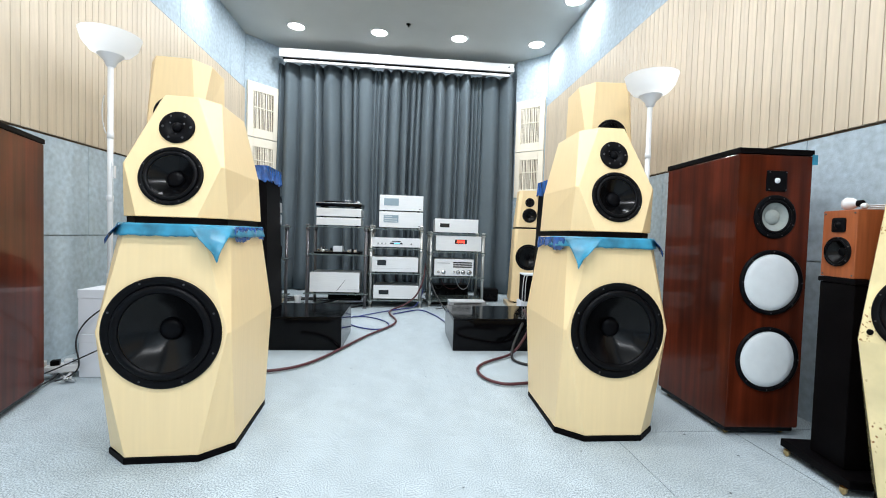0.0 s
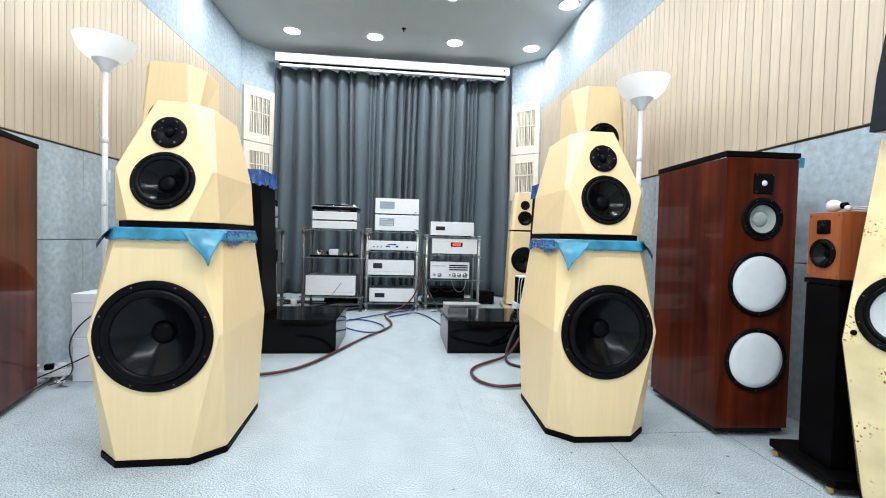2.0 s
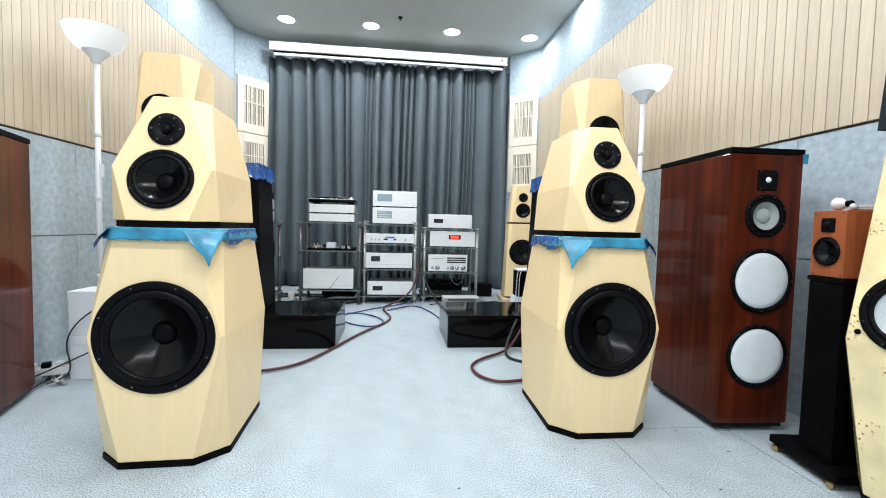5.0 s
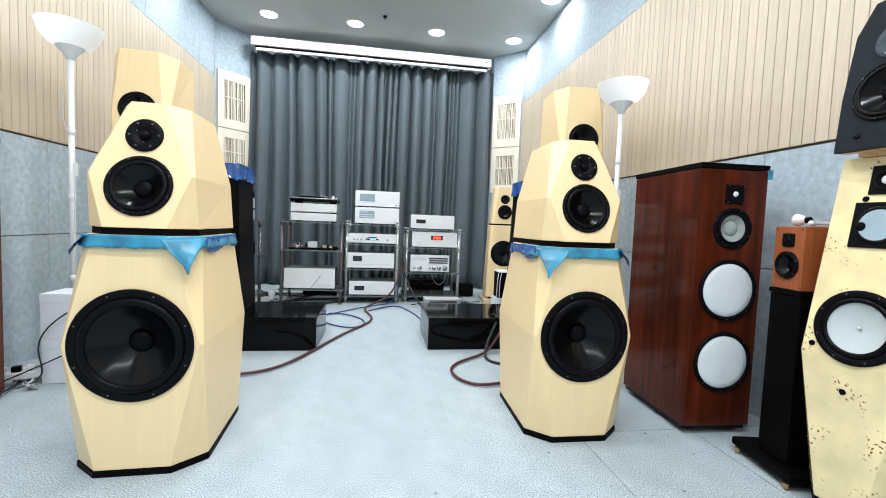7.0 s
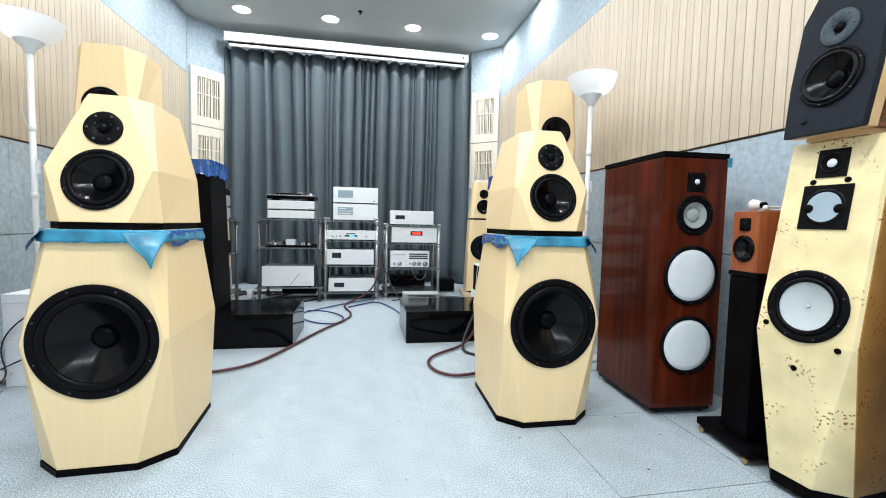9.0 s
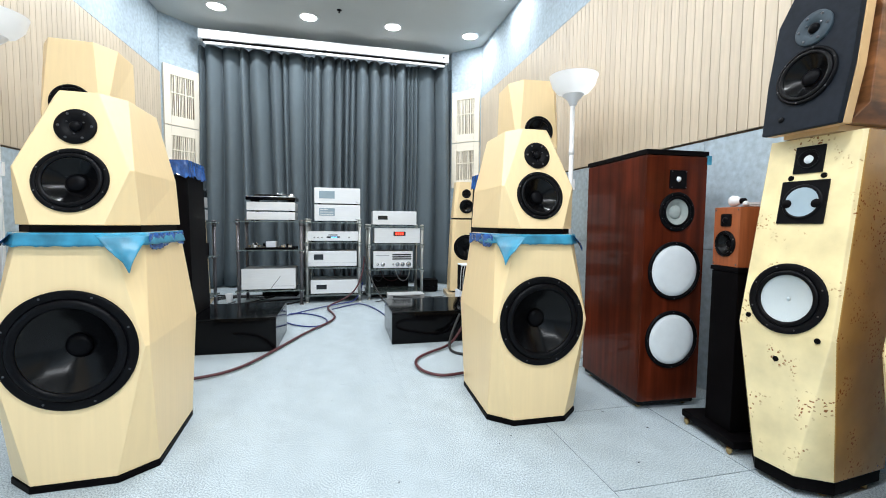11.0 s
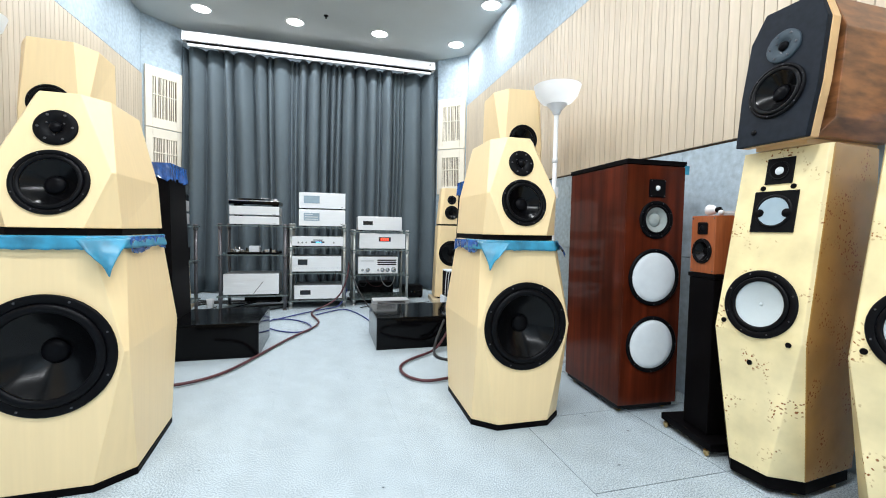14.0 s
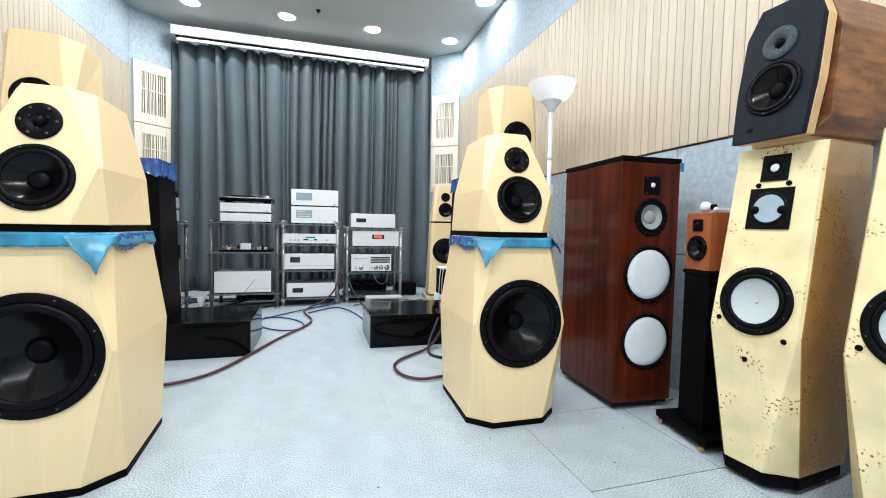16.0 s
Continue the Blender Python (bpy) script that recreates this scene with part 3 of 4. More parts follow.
# burl speakers
def burl_speaker(m, label):
    s = thing("burl_speaker", m, label, "loudspeaker", "pair of burl veneer speakers")
    part("base_plate", loft([octagon(0.02, 0.068, 0.008, 0.138, 0.095, 0.135, 0.39), octagon(0.066, 0.068, 0.008, 0.138, 0.095, 0.135, 0.39)], 0.002), MATT, s)
    for fx, fy in ((-0.10, 0.10), (0.10, 0.10), (-0.12, 0.29), (0.12, 0.29)):
        part("spike_foot", lathe([(0.004, 0), (0.013, 0.004), (0.013, 0.021)], 14, Matrix.Translation((fx, fy, 0))), BRASS, s)
    bm = loft([octagon(0.068, 0.068, 0.0, 0.140, 0.09, 0.142, 0.40), octagon(0.57, 0.150, 0.0, 0.160, 0.012, 0.162, 0.42), octagon(1.262, 0.140, 0.11, 0.150, 0.125, 0.152, 0.42)])
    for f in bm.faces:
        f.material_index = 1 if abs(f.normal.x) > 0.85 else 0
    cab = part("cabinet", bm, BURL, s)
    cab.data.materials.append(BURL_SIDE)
    slope = 0.11 / 0.692

    def on(z, off=0.0):
        return facing(0, slope * max(0, z - 0.57) - off, z, 0, -1, slope)
    cone_driver(s, on(0.684, 0.002), 0.126, MESH_CONE, MESH_CONE, rim=0.20, deep=0.12, cap=0.05, nscrews=8, into=(cab,))
    for z, h, r, w in ((1.180, 0.049, 0.036, 0.046), (1.028, 0.077, 0.064, 0.074)):
        y = slope * (z - 0.57)
        pl = part("square_driver", loft([[(-w, y - slope * h - 0.006, z - h), (w, y - slope * h - 0.006, z - h), (w, y - slope * h + 0.004, z - h), (-w, y - slope * h + 0.004, z - h)], [(-w, y + slope * h - 0.006, z + h), (w, y + slope * h - 0.006, z + h), (w, y + slope * h + 0.004, z + h), (-w, y + slope * h + 0.004, z + h)]], 0.002), PLATE, s, "square black driver plate")
        om = on(z, 0.006)
        part("surround", lathe([(r, 0.0), (r * 0.96, 0.004), (r * 0.86, 0.004), (r * 0.8, 0.001)], 36, om), RUBBER, pl)
        part("cone", lathe([(r * 0.82, 0.003), (r * 0.6, 0.0022), (0, 0.0018)] if r > 0.05 else [(r * 0.82, 0.001), (r * 0.42, 0.0005)], 36, om), LCD if r > 0.05 else MATT, pl)
        if r < 0.05:
            part("dome", lathe([(r * 0.42, 0.001), (r * 0.3, 0.006), (0, 0.008)], 20, om), WHITE_CONE, pl)
        else:
            for sx in (-1, 1):
                part("ear", lathe([(0.016, 0.003), (0.014, 0.006), (0, 0.006)], 16, om @ Matrix.Translation((0.046 * sx, -0.006, 0))), MATT, pl)
    for bx, bz in ((-0.050, 1.117), (0.052, 1.119), (-0.120, 0.602), (0.112, 0.560), (-0.012, 0.463)):
        part("grille_socket", lathe([(0.0095, -0.004), (0.0095, 0.002), (0.006, 0.003), (0.0, 0.001)], 16, on(bz, 0.001) @ Matrix.Translation((bx, 0, 0))), MATT, s)
    return s


burl_m = pose(1.652, 1.345, 0, 0, 0, -84)
burl_speaker(burl_m, "glossy yellow burl veneer floor speaker with a monitor on top")
burl_speaker(pose(1.660, 0.897, 0, 0, 0, -84), "glossy yellow burl veneer floor speaker")

# slate-fronted monitor on the burl speaker
km = pose(1.680, 1.356, 1.278, 0, 0, -90)
k = thing("monitor_speaker", km, "walnut monitor speaker with a dark grey sloping front", "loudspeaker")
KS = 0.15


def slab(levels, y0, y1):
    return loft([[(-h, y0 + KS * z, z), (h, y0 + KS * z, z), (h, (y1 if y1 > 0.1 else y1 + KS * z), z), (-h, (y1 if y1 > 0.1 else y1 + KS * z), z)] for h, z in levels], 0.003)


baf = part("baffle", slab(((0.126, 0.0), (0.136, 0.19), (0.132, 0.41), (0.09, 0.51)), 0.0, 0.024), GREY_BAFFLE, k, "dark slate grey front")
fra = part("front_edge", slab(((0.126, 0.0), (0.138, 0.19), (0.134, 0.41), (0.092, 0.51)), 0.025, 0.062), WALNUT_EDGE, k, "pale sapwood edge")
kc = part("cabinet", loft([[(-0.118, 0.064, 0.006), (0.118, 0.064, 0.006), (0.118, 0.44, 0.006), (-0.118, 0.44, 0.006)], [(-0.145, 0.11, 0.07), (0.145, 0.11, 0.07), (0.145, 0.44, 0.07), (-0.145, 0.44, 0.07)], [(-0.140, 0.145, 0.38), (0.140, 0.145, 0.38), (0.140, 0.44, 0.38), (-0.140, 0.44, 0.38)], [(-0.09, 0.145, 0.505), (0.09, 0.145, 0.505), (0.09, 0.44, 0.505), (-0.09, 0.44, 0.505)]], 0.004), WALNUT, k)
kn = (0, -1, KS)
cone_driver(k, facing(0, KS * 0.19 - 0.003, 0.19, *kn), 0.099, rim=0.12, deep=0.3, cap=0.3, nscrews=6, name="midrange_driver", into=(baf, fra, kc))
tweeter(k, facing(0, KS * 0.355 - 0.003, 0.355, *kn), 0.060, mat=SLATE_PLATE)
part("badge", lathe([(0.010, 0.0), (0.010, 0.002), (0, 0.002)], 16, facing(-0.06, KS * 0.05 - 0.001, 0.05, *kn)), PLATE, k)
part("under_pad", box(-0.09, 0.06, -0.0145, 0.09, 0.42, 0.0055), WALNUT_EDGE, k)


# ---- torchiere lamps ----
def torchiere(x, y, h, label):
    t = thing("floor_lamp", pose(x, y, 0), label, "lamp", "pair of torchiere lamps")
    part("base", lathe([(0.13, 0), (0.13, 0.012), (0.11, 0.022), (0.02, 0.03), (0.014, 0.05)], 36), WHITE, t)
    n = h - 0.22
    part("pole", rod((0, 0, 0.03), (0, 0, n), 0.016), WHITE, t)
    for z in (0.55, 1.05, 1.45):
        part("pole_joint", lathe([(0.016, -0.02), (0.019, -0.018), (0.019, 0.018), (0.016, 0.02)], 20, Matrix.Translation((0, 0, z))), WHITE, t)
    part("cup", lathe([(0.016, n - 0.005), (0.024, n), (0.036, n + 0.03), (0.07, n + 0.065), (0.072, n + 0.07)], 36), WHITE_CARD, t)
    part("shade", lathe([(0.060, n + 0.066), (0.108, n + 0.085), (0.145, n + 0.13), (0.163, n + 0.19), (0.166, n + 0.196)], 48), SHADE, t, "frosted white bowl shade")
    part("cord_clip", box(0.014, -0.01, 1.18, 0.03, 0.01, 1.26, 0.003), WHITE, t)
    return t


torchiere(-1.785, 3.12, 2.105, "white torchiere floor lamp with a bowl shade")
torchiere(1.70, 2.90, 1.995, "white torchiere floor lamp with a bowl shade")

# cartons beside the lamp
for z0, z1, dx in ((0.001, 0.252, 0.0), (0.2535, 0.508, -0.004)):
    c = thing("white_carton", pose(-1.628 + dx, 2.79, z0), "plain white cardboard carton in a stack of two", "carton", "white cartons")
    part("carton_body", box(-0.11, 0, 0, 0.13, 0.19, z1 - z0, 0.004), WHITE_CARD, c)
    part("carton_lid", box(-0.112, -0.002, z1 - z0 - 0.05, 0.132, 0.192, z1 - z0 + 0.0005, 0.003), WHITE_CARD, c)

# ---- stage: black plinths, film-wrapped black speakers ----
for x0, x1 in ((-1.18, -0.345), (0.491, 1.34)):
    p = thing("black_plinth", pose(x0, 3.37, 0), "low glossy black plinth on the carpet", "plinth", "black plinths")
    part("plinth_body", box(0, 0, 0.0, x1 - x0, 0.60, 0.235, 0.004), BLACK, p)
    part("plinth_top", box(0, 0.0, 0.236, x1 - x0, 0.60, 0.25, 0.003), BLACK, p, "polished black top")
for x0, sx in ((-1.315, 1), (1.25, -1)):
    b = thing("black_speaker", pose(x0, 3.485, 0.251), "tall black speaker with blue film over its top", "loudspeaker", "film-wrapped black speakers")
    part("cabinet", loft([[(0, 0, 0), (0.40, 0, 0), (0.40, 0.40, 0), (0, 0.40, 0)], [(0.03, 0.04, 1.09), (0.37, 0.04, 1.09), (0.37, 0.38, 1.09), (0.03, 0.38, 1.09)]], 0.004), MATT, b)
    rnd = random.Random(5)
    bm = bmesh.new()
    ring = [(0.02, 0.03), (0.38, 0.03), (0.38, 0.39), (0.02, 0.39)]
    cols = []
    for (ax, ay), (bx, by) in zip(ring, ring[1:] + ring[:1]):
        for i in range(14):
            cols.append((ax + (bx - ax) * i / 14, ay + (by - ay) * i / 14))
    grid = []
    for i, (x, y) in enumerate(cols):
        o = 0.012 * (1 if i % 2 else 0.2) + 0.004 * rnd.random()
        dx, dy = (x - 0.2) / 0.2, (y - 0.2) / 0.2
        grid.append([bm.verts.new((x + dx * o * t, y + dy * o * t, 1.112 - 0.10 * t - 0.03 * t * rnd.random())) for t in (0, 0.3, 0.7, 1.0)])
    for i in range(len(grid)):
        a, c = grid[i], grid[(i + 1) % len(grid)]
        for r in range(3):
            bm.faces.new((a[r], c[r], c[r + 1], a[r + 1]))
    bm.faces.new([g[0] for g in grid])
    bmesh.ops.recalc_face_normals(bm, faces=bm.faces[:])
    fl = part("film_cover", bm, FILM_DARK, b, "crumpled dark blue film")
    so = fl.modifiers.new("thick", "SOLIDIFY")
    so.thickness = 0.0015


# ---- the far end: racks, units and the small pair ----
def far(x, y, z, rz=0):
    """A pose at the far end of the room, enlarged a twentieth over listed sizes to fit the camera's view."""
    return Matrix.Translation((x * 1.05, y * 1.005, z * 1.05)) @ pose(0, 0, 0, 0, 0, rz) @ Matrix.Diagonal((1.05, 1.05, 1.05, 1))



def small_faceted(m, label):
    s = thing("small_floor_speaker", m, label, "loudspeaker", "small faceted speakers")
    part("board", box(-0.24, -0.10, 0.0, 0.24, 0.34, 0.05, 0.004), PALE_WOOD, s, "pale wooden board under the speaker")
    low = part("lower_cabinet", loft([octagon(0.07, 0.15, 0.0, 0.20, 0.03, 0.20, 0.32), octagon(0.94, 0.13, 0.05, 0.165, 0.08, 0.165, 0.32)]), CREAM, s)
    part("joint_plate", loft([octagon(0.941, 0.12, 0.055, 0.15, 0.09, 0.15, 0.31), octagon(0.958, 0.12, 0.055, 0.15, 0.09, 0.15, 0.31)], 0.001), MATT, s)
    upp = part("upper_cabinet", loft([octagon(0.959, 0.125, 0.05, 0.16, 0.08, 0.16, 0.31), octagon(1.40, 0.08, 0.08, 0.12, 0.12, 0.12, 0.30)]), CREAM, s)
    part("foot_plate", box(-0.16, 0.03, 0.051, 0.16, 0.30, 0.069), MATT, s)
    cone_driver(s, facing(0, 0.03, 0.60, 0, -1, 0.06), 0.155, rim=0.13, deep=0.3, cap=0.22, into=(low,))
    cone_driver(s, facing(0, 0.057, 1.10, 0, -1, 0.07), 0.086, rim=0.14, deep=0.3, cap=0.28, name="midrange_driver", into=(upp,))
    tweeter(s, facing(0, 0.068, 1.255, 0, -1, 0.07), 0.055)
    return s


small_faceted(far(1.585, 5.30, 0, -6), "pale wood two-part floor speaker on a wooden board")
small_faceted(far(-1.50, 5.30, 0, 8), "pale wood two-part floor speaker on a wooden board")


# ---- equipment racks ----
def rack(x0, x1, y0, depth, shelves, top, mat, label, extra=0.0):
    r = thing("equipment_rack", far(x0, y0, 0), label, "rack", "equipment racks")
    w = x1 - x0
    for px in (0.0, w):
        for py in (0.0, depth):
            leg = part("post", rod((px, py, 0.012), (px, py, top + extra), 0.017), mat, r)
            part("post_foot", lathe([(0.024, 0), (0.024, 0.008), (0.014, 0.014)], 14, Matrix.Translation((px, py, 0))), mat, leg)
            part("post_cap", lathe([(0.017, 0), (0.022, 0.004), (0.022, 0.016), (0, 0.02)], 14, Matrix.Translation((px, py, top + extra))), mat, leg)
            for z in shelves:
                part("collar", lathe([(0.017, -0.02), (0.023, -0.018), (0.023, 0.016), (0.017, 0.018)], 14, Matrix.Translation((px, py, z - 0.022))), mat, leg)
    for z in shelves:
        part("glass_shelf", box(-0.035, -0.03, z - 0.012, w + 0.035, depth + 0.03, z, 0.003), GLASS, r, "smoked glass shelf")
    return r


rack(-0.937, -0.314, 5.12, 0.42, (0.162, 0.593, 0.895), 0.895, POST, "three-shelf equipment rack with dark posts and glass shelves")
rack(-0.262, 0.300, 5.20, 0.42, (0.087, 0.39, 0.671, 0.89), 0.89, POST_LIGHT, "four-shelf equipment rack with silver posts and glass shelves", 0.02)
rack(0.414, 1.030, 5.30, 0.42, (0.075, 0.351, 0.642, 0.855), 0.855, POST_LIGHT, "four-shelf equipment rack with silver posts and glass shelves")
rack(-1.62, -1.14, 4.62, 0.40, (0.16, 0.55, 0.88), 0.88, POST, "equipment rack with dark posts beside the curtain")


def component(x0, x1, y0, z0, z1, label, depth=0.36, lip=0.004, case=TOPCASE):
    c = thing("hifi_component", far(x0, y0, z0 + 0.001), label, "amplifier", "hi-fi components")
    w, h = x1 - x0, z1 - z0
    part("case", box(0.006, 0.012, 0.014, w - 0.006, depth, h - 0.003, 0.003), case, c)
    part("front_panel", box(0, 0, 0.012, w, 0.011, h, 0.003), SILVER, c)
    for fx in (0.05, w - 0.05):
        for fy in (0.05, depth - 0.05):
            part("foot", lathe([(0.014, 0), (0.016, 0.004), (0.016, 0.014)], 12, Matrix.Translation((fx, fy, 0))), MATT, c)
    return c, w, h


def on_front(name, c, x0, z0, x1, z1, mat, proud=0.003, label=""):
    return part(name, box(x0, -proud, z0, x1, 0.002, z1, 0.001), mat, c, label)


def knob(c, x, z, r, mat=STEEL):
    part("knob", lathe([(r * 1.25, 0.0), (r * 1.25, 0.003), (r, 0.004), (r * 0.95, 0.016), (r * 0.8, 0.018), (0, 0.018)], 20, facing(x, 0, z)), mat, c)


# on the dark rack
for z0, z1 in ((0.896, 0.990), (0.994, 1.095)):
    c, w, h = component(-0.855, -0.375, 5.14, z0, z1, "slim silver amplifier unit in a stack of two")
    on_front("model_mark", c, w - 0.07, 0.02, w - 0.03, 0.025, TOPCASE, 0.0015)
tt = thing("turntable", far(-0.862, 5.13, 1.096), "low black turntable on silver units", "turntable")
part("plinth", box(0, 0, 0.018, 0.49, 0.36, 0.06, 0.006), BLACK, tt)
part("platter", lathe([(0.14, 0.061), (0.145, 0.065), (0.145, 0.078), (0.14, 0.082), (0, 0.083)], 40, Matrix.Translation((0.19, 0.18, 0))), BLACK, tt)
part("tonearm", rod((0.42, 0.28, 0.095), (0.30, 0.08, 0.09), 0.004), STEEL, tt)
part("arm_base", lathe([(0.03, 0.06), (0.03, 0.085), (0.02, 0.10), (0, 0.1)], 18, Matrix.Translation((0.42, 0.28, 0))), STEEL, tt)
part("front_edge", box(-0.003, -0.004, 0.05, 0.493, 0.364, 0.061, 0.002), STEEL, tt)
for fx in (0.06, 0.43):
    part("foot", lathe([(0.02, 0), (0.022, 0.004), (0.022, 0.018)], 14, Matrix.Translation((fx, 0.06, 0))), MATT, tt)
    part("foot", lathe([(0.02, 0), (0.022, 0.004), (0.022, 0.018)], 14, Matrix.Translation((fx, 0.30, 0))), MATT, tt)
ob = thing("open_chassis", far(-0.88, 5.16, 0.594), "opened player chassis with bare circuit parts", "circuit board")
part("tray", box(0, 0, 0, 0.50, 0.32, 0.02, 0.002), MATT, ob)
rnd = random.Random(12)
part("transformer", box(0.20, 0.04, 0.021, 0.30, 0.16, 0.085, 0.004), WHITE_CARD, ob)
for i in range(16):
    x, y, h = rnd.uniform(0.03, 0.46), rnd.uniform(0.02, 0.28), rnd.uniform(0.012, 0.045)
    if 0.18 < x < 0.32 and y < 0.18:
        continue
    part("capacitor", lathe([(0.010, 0.02), (0.010, 0.02 + h), (0.008, 0.022 + h), (0, 0.022 + h)], 10, Matrix.Translation((x, y, 0))), (STEEL, WHITE, MATT)[i % 3], ob)
for x in (0.03, 0.12, 0.36, 0.43):
    part("bracket", box(x, 0.0, 0.02, x + 0.035, 0.012, 0.05, 0.002), STEEL, ob)
part("board_plate", box(0.02, 0.02, 0.0205, 0.19, 0.30, 0.026), PCB, ob)
c, w, h = component(-0.910, -0.374, 5.11, 0.163, 0.392, "large silver power amplifier with a diagonal line on its front")
part("diagonal_line", loft([[(w * 0.53, -0.002, 0.02), (w * 0.54, -0.002, 0.02), (w * 0.54, 0.002, 0.02), (w * 0.53, 0.002, 0.02)], [(w * 0.71, -0.002, h - 0.08), (w * 0.72, -0.002, h - 0.08), (w * 0.72, 0.002, h - 0.08), (w * 0.71, 0.002, h - 0.08)]], 0), MATT, c)
on_front("lower_line", c, w * 0.55, 0.045, w - 0.02, 0.047, TOPCASE, 0.001)

# on the middle rack
for z0, z1, k2 in ((0.892, 1.082, 0), (1.084, 1.268, 1)):
    c, w, h = component(-0.182, 0.310, 5.22, z0, z1, "tall silver component with a pale display window")
    fr = on_front("display_window", c, 0.05, h * 0.36, 0.215, h * 0.80, LCD)
    if not k2:
        for dz in (0.42, 0.55, 0.70):
            part("display_line", box(0.06, -0.0045, h * dz, 0.06 + 0.14 * (0.6 if dz > 0.6 else 1), -0.002, h * dz + 0.008), WHITE, fr)
    on_front("button", c, w - 0.05, 0.03, w - 0.03, 0.036, MATT)
c, w, h = component(-0.254, 0.288, 5.19, 0.672, 0.788, "silver disc player with a small blue display")
dp_ = on_front("display_window", c, 0.20, 0.045, 0.34, 0.062, DISPLAY)
part("display_digits", box(0.25, -0.0045, 0.048, 0.31, -0.002, 0.058), BLUE_GLOW, dp_)
on_front("disc_drawer", c, 0.22, 0.072, 0.32, 0.082, MATT)
for x in (0.07, 0.11, 0.15, 0.44):
    knob(c, x, 0.05, 0.007)
c, w, h = component(-0.250, 0.270, 5.19, 0.391, 0.572, "silver amplifier with a small dark display")
on_front("display_window", c, 0.06, 0.085, 0.16, 0.145, DISPLAY)
on_front("lower_line", c, 0.0, 0.05, w, 0.052, TOPCASE, 0.001)
c, w, h = component(-0.226, 0.280, 5.19, 0.088, 0.250, "silver amplifier with a small dark display")
on_front("display_window", c, 0.06, 0.06, 0.17, 0.11, DISPLAY)

# on the right-hand silver rack
c, w, h = component(0.455, 0.965, 5.31, 0.856, 1.026, "silver amplifier with a small dark display")
on_front("display_window", c, 0.06, 0.07, 0.17, 0.115, DISPLAY)
c, w, h = component(0.473, 1.004, 5.29, 0.643, 0.830, "silver disc player with glowing red digits")
fr = on_front("display_window", c, 0.22, 0.095, 0.36, 0.145, DISPLAY)
for i in range(4):
    part("digit", box(0.245 + i * 0.024, -0.0045, 0.105, 0.262 + i * 0.024, -0.002, 0.135), RED_GLOW, fr)
on_front("disc_drawer", c, 0.02, 0.06, 0.16, 0.13, SILVER, 0.004)
c, w, h = component(0.461, 0.920, 5.29, 0.352, 0.560, "silver tube amplifier with knobs and dark vents")
for z in (0.11, 0.135, 0.16):
    on_front("vent", c, 0.22, z, 0.44, z + 0.014, MATT)
for x, r in ((0.05, 0.012), (0.11, 0.02), (0.23, 0.01), (0.28, 0.02), (0.34, 0.02), (0.41, 0.024)):
    knob(c, x, 0.055, r)
on_front("model_mark", c, 0.03, 0.155, 0.18, 0.163, TOPCASE, 0.0015)

# on the rack beside the curtain
for z0, z1 in ((0.161, 0.40), (0.881, 1.0), (1.004, 1.12)):
    component(-1.60, -1.17, 4.60, z0, z1, "silver hi-fi unit on a dark rack")
c = thing("black_component", far(-1.59, 4.62, 0.551), "black hi-fi unit on a dark rack", "amplifier")
part("case", box(0, 0, 0, 0.42, 0.34, 0.12, 0.004), MATT, c)
c = thing("record_deck", far(-1.60, 4.62, 1.121), "flat black deck on silver hi-fi units", "turntable")
part("deck_body", box(0, 0, 0, 0.42, 0.34, 0.06, 0.004), BLACK, c)
part("deck_rim", box(-0.003, -0.003, 0.061, 0.423, 0.343, 0.075, 0.002), STEEL, c)

# dark mains units standing under and behind the racks
def mains_unit(x, y, w, d, h, label):
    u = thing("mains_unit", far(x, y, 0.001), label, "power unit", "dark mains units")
    part("case", box(0, 0, 0.012, w, d, h, 0.005), MATT, u)
    part("face_plate", box(0.01, -0.004, 0.02, w - 0.01, -0.0005, h - 0.01, 0.002), PLATE, u)
    for fx in (0.03, w - 0.03):
        for fy in (0.03, d - 0.03):
            part("foot", lathe([(0.012, 0), (0.014, 0.003), (0.014, 0.012)], 12, Matrix.Translation((fx, fy, 0))), MATT, u)
    for i in range(4):
        part("socket", lathe([(0.0, 0.002), (0.012, 0.002), (0.016, 0.004), (0.016, 0.0)], 14, facing(0.05 + i * (w - 0.1) / 3, -0.004, h * 0.5)), BLACK, u)


mains_unit(0.50, 5.78, 0.44, 0.22, 0.20, "black mains distribution unit behind a rack")
mains_unit(-0.80, 5.66, 0.40, 0.22, 0.13, "low black mains unit behind a rack")
mains_unit(1.06, 5.72, 0.26, 0.20, 0.16, "small black mains unit beside a rack")

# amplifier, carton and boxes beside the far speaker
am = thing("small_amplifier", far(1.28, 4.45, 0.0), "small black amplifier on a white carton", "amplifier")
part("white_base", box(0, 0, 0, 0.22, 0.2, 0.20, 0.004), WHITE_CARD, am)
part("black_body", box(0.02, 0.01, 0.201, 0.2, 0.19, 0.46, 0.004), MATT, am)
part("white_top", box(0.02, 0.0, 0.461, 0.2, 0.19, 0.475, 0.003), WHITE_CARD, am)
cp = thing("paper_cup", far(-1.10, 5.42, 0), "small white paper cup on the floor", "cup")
part("cup_body", lathe([(0.03, 0), (0.04, 0.09), (0.037, 0.09), (0.028, 0.006), (0, 0.006)], 20), WHITE, cp)

